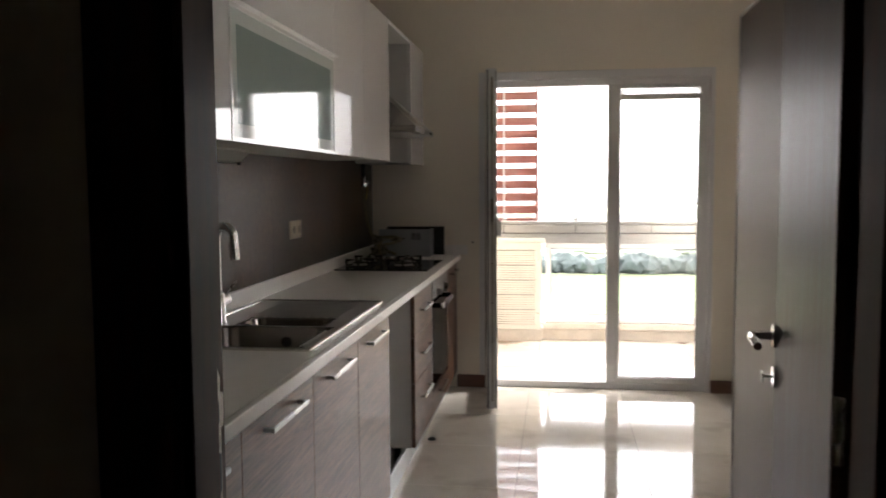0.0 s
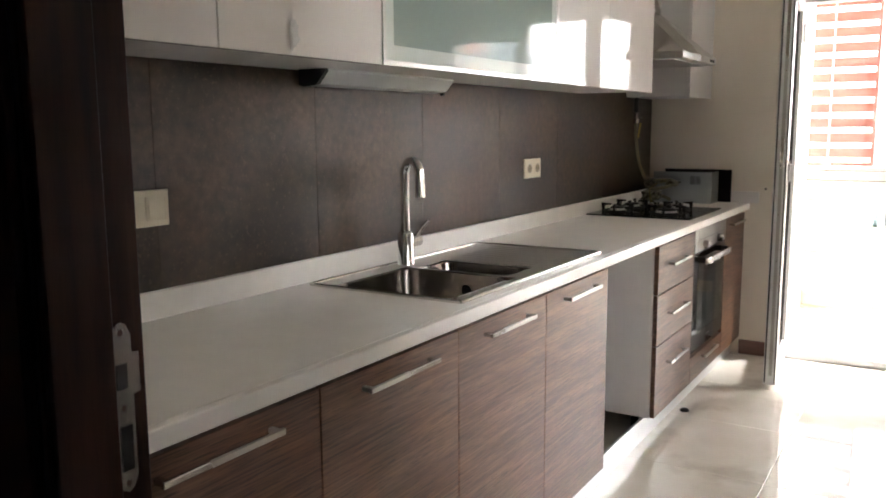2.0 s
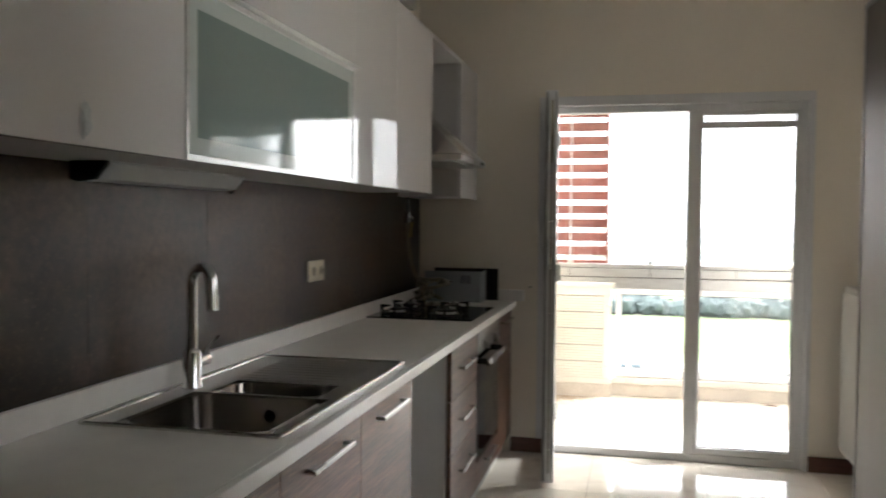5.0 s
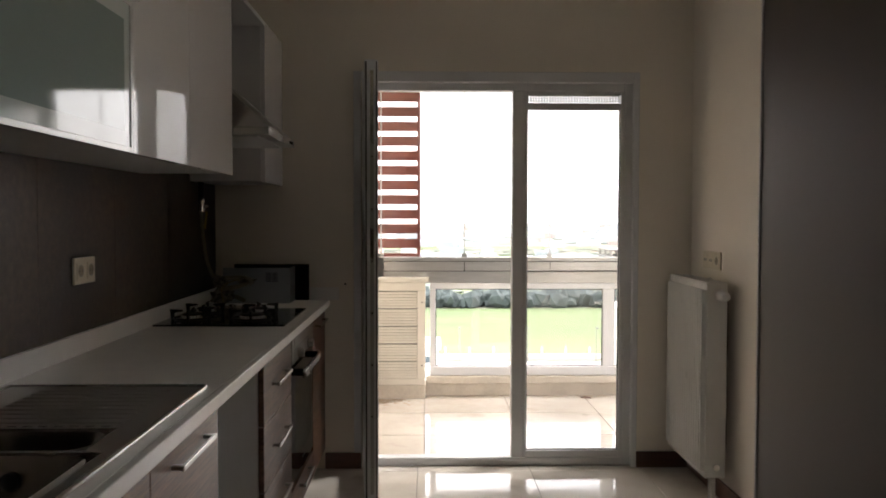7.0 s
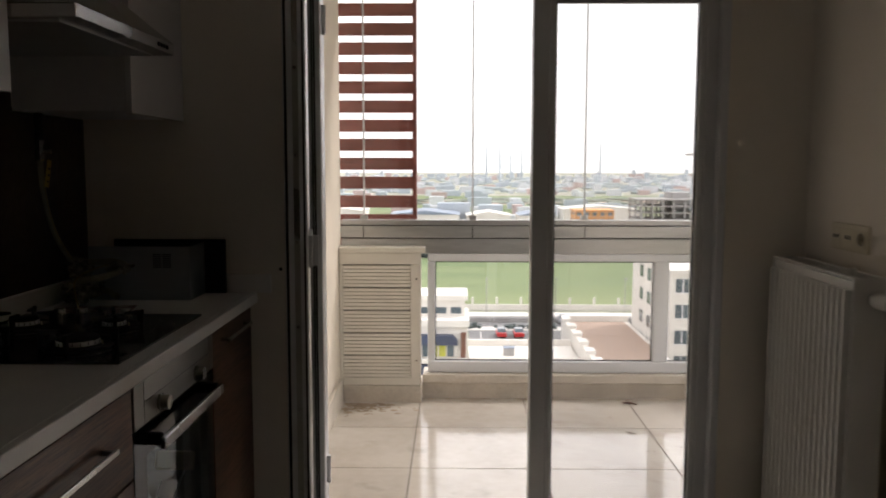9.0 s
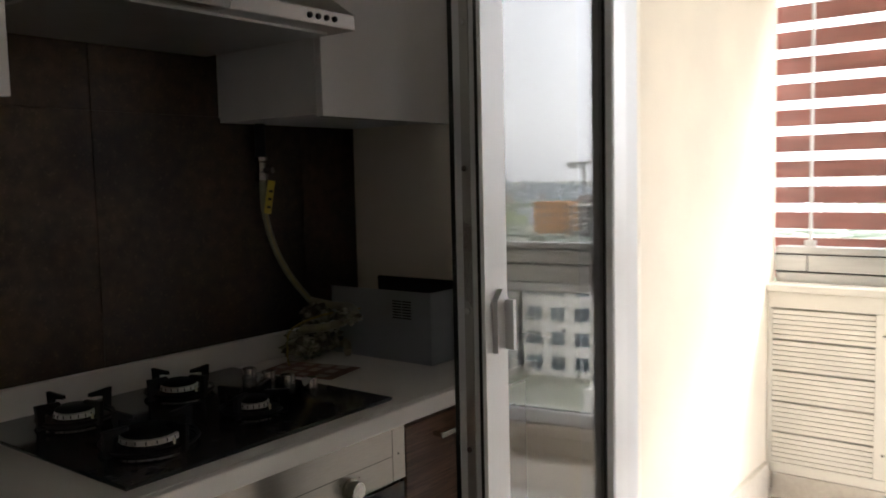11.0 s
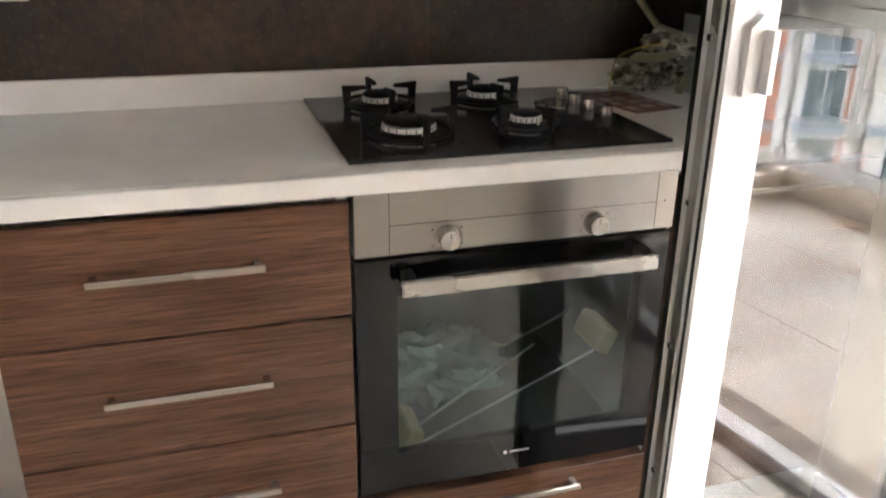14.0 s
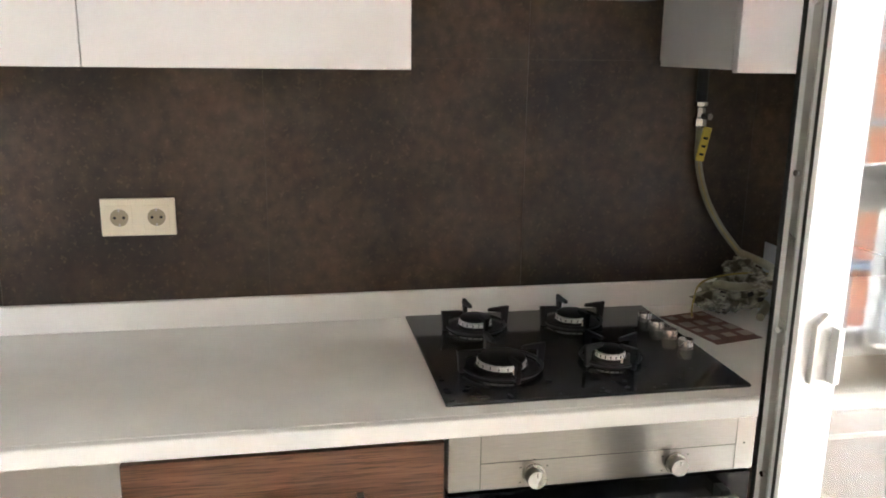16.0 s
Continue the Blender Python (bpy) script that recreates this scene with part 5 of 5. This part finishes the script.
for k in range(7):
    mast = thing("street_lamp", (-20 + k * 14, 163.5, GZ), "thin grey street lamp by the road", "street lamp", "road lamps")
    bm = bmesh.new()
    cyl(bm, (-20 + k * 14, 163.5, GZ), (-20 + k * 14, 163.5, GZ + 7), 0.12, 0.07, 8)
    part("pole", bm, CONC, mast)
    boxes("lamp_head", CONC, (-20.2 + k * 14, 162.2, GZ + 6.9, -19.8 + k * 14, 163.6, GZ + 7.1), parent=mast)

fence = thing("fence", (40, 166, GZ), "long pale wall and posts along the field", "fence")
boxes("wall", PALEB, (-160, 165.8, GZ, 240, 166.2, GZ + 1.2), parent=fence)
for i in range(40):
    boxes("post", PALEB, (-60 + i * 5, 165.7, GZ, -59.6 + i * 5, 166.3, GZ + 2.6), parent=fence)


def house(name, x0, y0, x1, y1, h, storeys, cols, label, wall=PALEB, category="building", group=""):
    """A block with recessed windows on its near and west sides, a parapet and a flat roof."""
    t = thing(name, ((x0 + x1) / 2, (y0 + y1) / 2, GZ), label, category, group)
    boxes("wall", wall, (x0, y0, GZ, x1, y1, GZ + h), parent=t)
    boxes("roof", wall, (x0 - 0.3, y0 - 0.3, GZ + h, x1 + 0.3, y1 + 0.3, GZ + h + 0.5), parent=t)
    sh = h / storeys
    cw = (x1 - x0) / cols
    for s in range(storeys):
        for c in range(cols):
            wx, wz = x0 + cw * (c + 0.22), GZ + sh * (s + 0.28)
            w = boxes("window", WING, (wx, y0 - 0.06, wz, wx + cw * 0.56, y0 + 0.02, wz + sh * 0.52), parent=t)
            boxes("frame", PVC, (wx - 0.08, y0 - 0.10, wz - 0.14, wx + cw * 0.56 + 0.08, y0 - 0.005, wz - 0.02), (wx + cw * 0.26, y0 - 0.10, wz, wx + cw * 0.30, y0 - 0.062, wz + sh * 0.52), parent=w)
        for c in range(max(2, int((y1 - y0) / 5))):
            wy, wz = y0 + 1.2 + c * 5, GZ + sh * (s + 0.28)
            boxes("window", WING, (x0 - 0.06, wy, wz, x0 + 0.02, wy + 2.2, wz + sh * 0.52), parent=t)
    return t


GLASSD = material("dark_blue_awning", (0.045, 0.06, 0.11), 0.5, scale=0.6, vary=0.15)
LIME = material("lime_shop_sign", (0.55, 0.55, 0.08), 0.6, scale=1, vary=0.1)
BRICKB = material("brown_pilaster", (0.16, 0.075, 0.05), 0.8, scale=1, vary=0.15)
shop = thing("shop_building", (0.5, 114, GZ), "low cream shop building with dark blue awnings", "building")
boxes("wall", PALEB, (-6, 110, GZ, 3.2, 120, GZ + 7.4), parent=shop)
boxes("parapet", PALEB, (-6.3, 109.6, GZ + 7.4, 3.5, 120.3, GZ + 8.3), parent=shop)
boxes("upper_storey", PALEB, (-6, 113, GZ + 8.3, 2.9, 120, GZ + 10.6), parent=shop)
boxes("roof", PALEB, (-6.3, 112.6, GZ + 10.6, 3.3, 120.4, GZ + 11.3), parent=shop)
for k in range(4):
    boxes("window", WING, (-5.4 + k * 2.1, 112.94, GZ + 8.7, -3.9 + k * 2.1, 113.02, GZ + 9.6), parent=shop)
for z in (5.0, 0.9):
    bm = bmesh.new()
    prism(bm, [(-5.6, GZ + z), (1.9, GZ + z), (1.9, GZ + z + 0.6), (1.2, GZ + z + 1.35), (-5.6, GZ + z + 1.35)], "y", 108.7, 109.98)
    part("awning", bm, GLASSD, shop)
boxes("ledge", PALEB, (-6, 108.6, GZ + 2.5, 3.2, 109.99, GZ + 3.1), parent=shop)
for k in range(6):
    boxes("shopfront", LIME if k in (3, 4) else WING, (-5.3 + k * 1.15, 109.9, GZ + 3.2, -4.4 + k * 1.15, 110.02, GZ + 4.9), parent=shop)
boxes("pilaster", BRICKB, (2.3, 109.5, GZ + 3.1, 3.0, 110.01, GZ + 6.6), (2.3, 109.5, GZ, 3.0, 110.01, GZ + 2.4), parent=shop)
house("row_house", 31.5, 112, 46, 136, 14.6, 4, 4, "white terraced house with tall windows")
house("row_house", 47, 106, 66, 130, 14.8, 4, 5, "white terraced house with tall windows")
pod = thing("podium", (24, 112, GZ), "low cream podium with a brown paved roof terrace", "building")
boxes("wall", PALEB, (3.6, 95, GZ, 19.6, 125, GZ + 1.6), (19.8, 95, GZ, 31.2, 138, GZ + 3.0), parent=pod)
for x0, y0, x1, y1 in ((3.6, 124.4, 19.6, 125), (3.6, 112, 19.6, 112.5), (11.5, 95, 12.0, 112)):
    boxes("parapet", PALEB, (x0, y0, GZ + 1.6, x1, y1, GZ + 2.5), parent=pod)
for k in range(7):
    boxes("coping", PALEB, (19.3, 96 + k * 6, GZ + 4.0, 20.7, 98.5 + k * 6, GZ + 4.5), parent=pod)
boxes("terrace", TERR, (20.8, 96, GZ + 3.0, 30.4, 137, GZ + 3.1), parent=pod)
boxes("parapet", PALEB, (19.8, 95, GZ + 3.0, 20.4, 138, GZ + 4.0), (20.4, 137.4, GZ + 3.0, 31.2, 138, GZ + 4.0), parent=pod)


for i, (x, y, z) in enumerate(((10, 102, 1.6), (13, 106, 1.6), (16.5, 101, 1.6), (9.5, 118, 1.6), (15, 116, 1.6), (8.6, 97, 1.6), (9.4, 97.6, 1.6))):
    u = thing("roof_unit", (x, y, GZ + z), "grey ventilation unit on a flat roof", "vent unit", "roof units")
    boxes("case", CONC, (x - 0.8, y - 0.6, GZ + z, x + 0.8, y + 0.6, GZ + z + 1.1), parent=u)
    boxes("cap", BLUEG, (x - 0.9, y - 0.7, GZ + z + 1.1, x + 0.9, y + 0.7, GZ + z + 1.25), parent=u)

def car(x, y, paint, label):
    t = thing("car", (x, y, GZ + 0.1), label, "car", "parked cars")
    bm = bmesh.new()
    prism(bm, [(x - 0.85, GZ + 0.4), (x + 0.85, GZ + 0.4), (x + 0.85, GZ + 0.85), (x + 0.8, GZ + 1.0), (x - 0.8, GZ + 1.0), (x - 0.85, GZ + 0.85)], "y", y - 2.1, y + 2.1)
    part("body", bm, paint, t)
    bm = bmesh.new()
    prism(bm, [(y - 1.2, GZ + 1.0), (y + 1.7, GZ + 1.0), (y + 1.2, GZ + 1.5), (y - 0.6, GZ + 1.5)], "x", x - 0.72, x + 0.72)
    part("cabin", bm, WING, t)
    for dx in (-0.75, 0.75):
        for dy in (-1.3, 1.3):
            bm = bmesh.new()
            cyl(bm, (x + dx - 0.1, y + dy, GZ + 0.42), (x + dx + 0.1, y + dy, GZ + 0.42), 0.32, seg=14)
            part("wheel", bm, TYRE, t)
    return t


for x, y, p, l in ((9.6, 139, REDP, "small red car parked in the lot"), (12.6, 139, REDP, "small red car parked in the lot"), (15.8, 140, GREYP, "silver car parked in the lot"), (26, 139.5, GREYP, "silver car parked in the lot"), (32, 140, GREYP, "silver car parked in the lot"), (22, 152, GREYP, "silver car on the road")):
    car(x, y, p, l)

# unfinished concrete frame
site = thing("construction_frame", (104, 380, GZ), "unfinished grey concrete building frame with open storeys", "building")
for s in range(6):
    boxes("slab", CONC, (84, 366, GZ + s * 3.0 - 0.2, 124, 392, GZ + s * 3.0 + 0.25), parent=site)
for s in range(5):
    for c in range(9):
        for y in (367, 379, 391):
            boxes("column", CONC, (84.4 + c * 4.85, y - 0.4, GZ + s * 3.0 + 0.25, 85.2 + c * 4.85, y + 0.4, GZ + s * 3.0 + 2.8), parent=site)
boxes("core", CONC, (100, 374, GZ, 108, 388, GZ + 18), parent=site)
crane = thing("tower_crane", (150, 470, GZ), "thin tower crane over the building site", "crane")
boxes("mast", CONC, (149.2, 469.2, GZ, 150.8, 470.8, GZ + 37), parent=crane)
boxes("jib", CONC, (132, 469.5, GZ + 36, 160, 470.5, GZ + 37.2), parent=crane)
boxes("counterweight", CONC, (155, 469.2, GZ + 33.6, 159, 470.8, GZ + 36), parent=crane)
boxes("cab", PALEB, (150.9, 469.2, GZ + 33.4, 153, 470.8, GZ + 35.9), parent=crane)
house("orange_block", 58, 384, 76, 400, 9.0, 3, 5, "orange clad block near the building site", ORANGE)
house("orange_block", 132, 388, 150, 402, 16.0, 4, 5, "orange clad block near the building site", ORANGE)
for i, (x0, y0, w, d, h, m) in enumerate(((-30, 405, 34, 30, 6, BLUEG), (8, 415, 22, 25, 5, PALEB), (34, 408, 18, 26, 5.5, BLUEG), (-75, 420, 30, 30, 7, PALEB), (60, 440, 40, 24, 7, PALEB))):
    w_ = thing("warehouse", (x0 + w / 2, y0 + d / 2, GZ), "low pale warehouse beyond the field", "building", "warehouses")
    boxes("wall", PALEB, (x0, y0, GZ, x0 + w, y0 + d, GZ + h), parent=w_)
    bm = bmesh.new()
    prism(bm, [(x0 - 0.5, GZ + h), (x0 + w / 2, GZ + h + 2), (x0 + w + 0.5, GZ + h)], "y", y0 - 0.5, y0 + d + 0.5)
    part("roof", bm, m, w_)

# distant town, woods and masts; town and stacks have haze painted into their colour
rnd = random.Random(21)
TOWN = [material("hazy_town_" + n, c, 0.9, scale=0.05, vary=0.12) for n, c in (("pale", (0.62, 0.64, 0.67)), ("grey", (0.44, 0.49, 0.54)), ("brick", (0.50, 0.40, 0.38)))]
for k, m in enumerate(TOWN):
    bm = bmesh.new()
    for i in range(330 if k < 2 else 130):
        y = rnd.uniform(760, 2600) if i % 12 else rnd.uniform(430, 640)
        x, w, h = y * rnd.uniform(-0.35, 0.55), rnd.uniform(5, 18), rnd.uniform(3, 8) * (1 + max(0, y - 900) / 2600) * (1.9 if rnd.random() < 0.08 else 1)
        if 78 < x < 130 and y < 470:
            continue
        box(bm, x, y, GZ, x + w, y + rnd.uniform(6, 16), GZ + h)
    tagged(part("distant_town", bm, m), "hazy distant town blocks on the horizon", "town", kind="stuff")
# scrub greens carry painted haze, paler and bluer in the far set
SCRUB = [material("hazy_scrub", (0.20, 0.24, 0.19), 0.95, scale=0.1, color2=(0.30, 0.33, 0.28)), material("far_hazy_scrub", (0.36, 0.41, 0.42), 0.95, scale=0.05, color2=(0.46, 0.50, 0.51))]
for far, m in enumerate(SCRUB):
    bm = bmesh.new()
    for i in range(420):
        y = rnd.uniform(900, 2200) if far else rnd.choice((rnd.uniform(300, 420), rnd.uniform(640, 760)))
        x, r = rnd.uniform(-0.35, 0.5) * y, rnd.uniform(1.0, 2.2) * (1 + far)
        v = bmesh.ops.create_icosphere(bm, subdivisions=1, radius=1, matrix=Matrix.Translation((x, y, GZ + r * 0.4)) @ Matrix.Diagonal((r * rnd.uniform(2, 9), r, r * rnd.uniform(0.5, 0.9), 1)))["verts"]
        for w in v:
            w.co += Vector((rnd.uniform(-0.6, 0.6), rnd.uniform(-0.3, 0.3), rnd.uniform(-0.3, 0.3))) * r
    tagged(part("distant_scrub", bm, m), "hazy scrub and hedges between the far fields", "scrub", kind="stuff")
for x0, y0, x1, y1, m in ((-150, 300, 60, 345, GRASS), (-120, 352, 80, 360, ASPH), (70, 300, 240, 350, TERR), (-220, 655, 320, 720, TERR), (-250, 760, 400, 850, GRASS), (-200, 462, 260, 472, ASPH)):
    structure("field_strip", m, (x0, y0, GZ + 0.02, x1, y1, GZ + 0.1), label="far strip of field and track", category="field")
bm = bmesh.new()
for i in range(620):
    y = rnd.uniform(264, 276)
    x, r = rnd.uniform(-0.35, 0.45) * y, rnd.uniform(1.4, 3.0) * (1 + max(0, y - 400) / 900)
    if 80 < x < 128 and y < 400:
        continue
    mat = Matrix.Translation((x, y, GZ + r * 0.9)) @ Matrix.Diagonal((r * rnd.uniform(0.9, 1.6), r, r * rnd.uniform(0.8, 1.3), 1))
    v = bmesh.ops.create_icosphere(bm, subdivisions=1, radius=1, matrix=mat)["verts"]
    for w in v:
        w.co += Vector((rnd.uniform(-0.3, 0.3), rnd.uniform(-0.3, 0.3), rnd.uniform(-0.3, 0.3))) * r
tagged(part("distant_woods", bm, LEAFM), "dusty green hedges and woods in the distance", "woods", kind="stuff")
for x, y, h in ((60, 1500, 70), (84, 1500, 70), (140, 1700, 80), (265, 1500, 75), (110, 1600, 60)):
    bm = bmesh.new()
    cyl(bm, (x, y, GZ), (x, y, GZ + h), 2.2, 1.2, 8)
    tagged(part("chimney_stack", bm, TOWN[1]), "thin hazy chimney stack on the horizon", "chimney", "far stacks")

# apartment block next door, white with terracotta strips and balconies
apt = thing("apartment_building", (27, 26, GZ), "white apartment block with terracotta strips and blue-grey balconies", "building")
APM = Matrix.Translation((19.0, 37.0, GZ)) @ Matrix.Rotation(math.atan2(-0.804, 0.594), 4, "Z")
AL, AH, SH, BAY = 30.0, 54.0, 3.0, 3.75


def apt_part(name, mat, *bs, parent=apt):
    bm = bmesh.new()
    for b in bs:
        box(bm, *b)
    bm.transform(APM)
    return part(name, bm, mat, parent)


apt_part("wall", PALEB, (0, 0, 0, AL, 14, AH))
apt_part("roof", PALEB, (-0.4, -0.4, AH, AL + 0.4, 14.4, AH + 0.8))
for c in range(8):
    apt_part("strip", TERRA, (c * BAY + BAY - 0.55, -0.12, 0, c * BAY + BAY + 0.55, -0.001, AH))
for s in range(3, 18):
    z = s * SH
    apt_part("balcony_slab", BLUEG, (0, -1.1, z - 0.2, AL, -0.13, z + 0.05))
    for c in range(8):
        x = c * BAY
        w = apt_part("window", WING, (x + 0.75, -0.05, z + 0.15, x + 2.35, 0.01, z + 2.35))
        apt_part("frame", PVC, (x + 0.68, -0.09, z + 0.1, x + 0.75, 0.02, z + 2.42), (x + 2.35, -0.09, z + 0.1, x + 2.42, 0.02, z + 2.42), (x + 1.52, -0.09, z + 0.15, x + 1.58, -0.051, z + 2.35), (x + 0.75, -0.09, z + 2.35, x + 2.35, 0.02, z + 2.42), parent=w)
    apt_part("railing", BLUEG, (0, -1.1, z + 0.95, AL, -1.05, z + 1.0), (0, -1.1, z + 0.5, AL, -1.07, z + 0.53))

# ---- tiles, piece by piece ----
def tile_mesh(name, w, d, t, mat):
    bm = bmesh.new()
    box(bm, -w / 2, -d / 2, -t, w / 2, d / 2, 0, 0.0012)
    return mesh_of(name, bm, mat)


G, J = 0.6, 0.0022
tm = tile_mesh("tile", G - J, G - J, 0.008, TILE)
for i in range(-1, 5):
    for j in range(14):
        x, y = 0.17 + i * G, -0.36 - j * G
        if x < -0.2 or x > XR + 0.3:
            continue
        t = new("tile", tm)
        t.location, t.parent = (x, y, 0.0005 * (hash((i * 7 + j * 13) % 5) / 5)), floor
te = tile_mesh("tile", G - J, 0.155, 0.008, TILE)
for i in range(5):
    t = new("tile", te)
    t.location, t.parent = (0.17 + i * G, 0.0195, 0.0), floor
bt = tile_mesh("tile", 0.61 - 0.006, G - 0.006, 0.008, BALTILE)
for i in range(4):
    for j in range(3):
        x, y = 0.80 + i * 0.61, 0.48 + j * G
        o = new("tile", bt)
        o.location, o.parent = (x, y, -0.03), bal_floor

ws = tagged(boxes("backsplash", DGROUT, (0.0002, -4.38, CT, 0.003, -0.001, 1.52), (0.0002, -1.129, 1.52, 0.003, -0.469, 2.2)), "dark oxide porcelain backsplash tiles", "backsplash", kind="structure")
edges = [-4.38, -4.31, -3.73, -3.15, -2.578, -1.998, -1.412, -0.80, -0.205, -0.001]
for a, b in zip(edges, edges[1:]):
    boxes("tile", SPLASH, (0.0005, a + 0.0008, CT + 0.0005, 0.006, b - 0.0008, 1.5192), parent=ws)
boxes("tile", SPLASH, (0.0005, -1.128, 1.5208, 0.006, -0.801, 2.2), parent=ws)
boxes("tile", SPLASH, (0.0005, -0.799, 1.5208, 0.006, -0.47, 2.2), parent=ws)
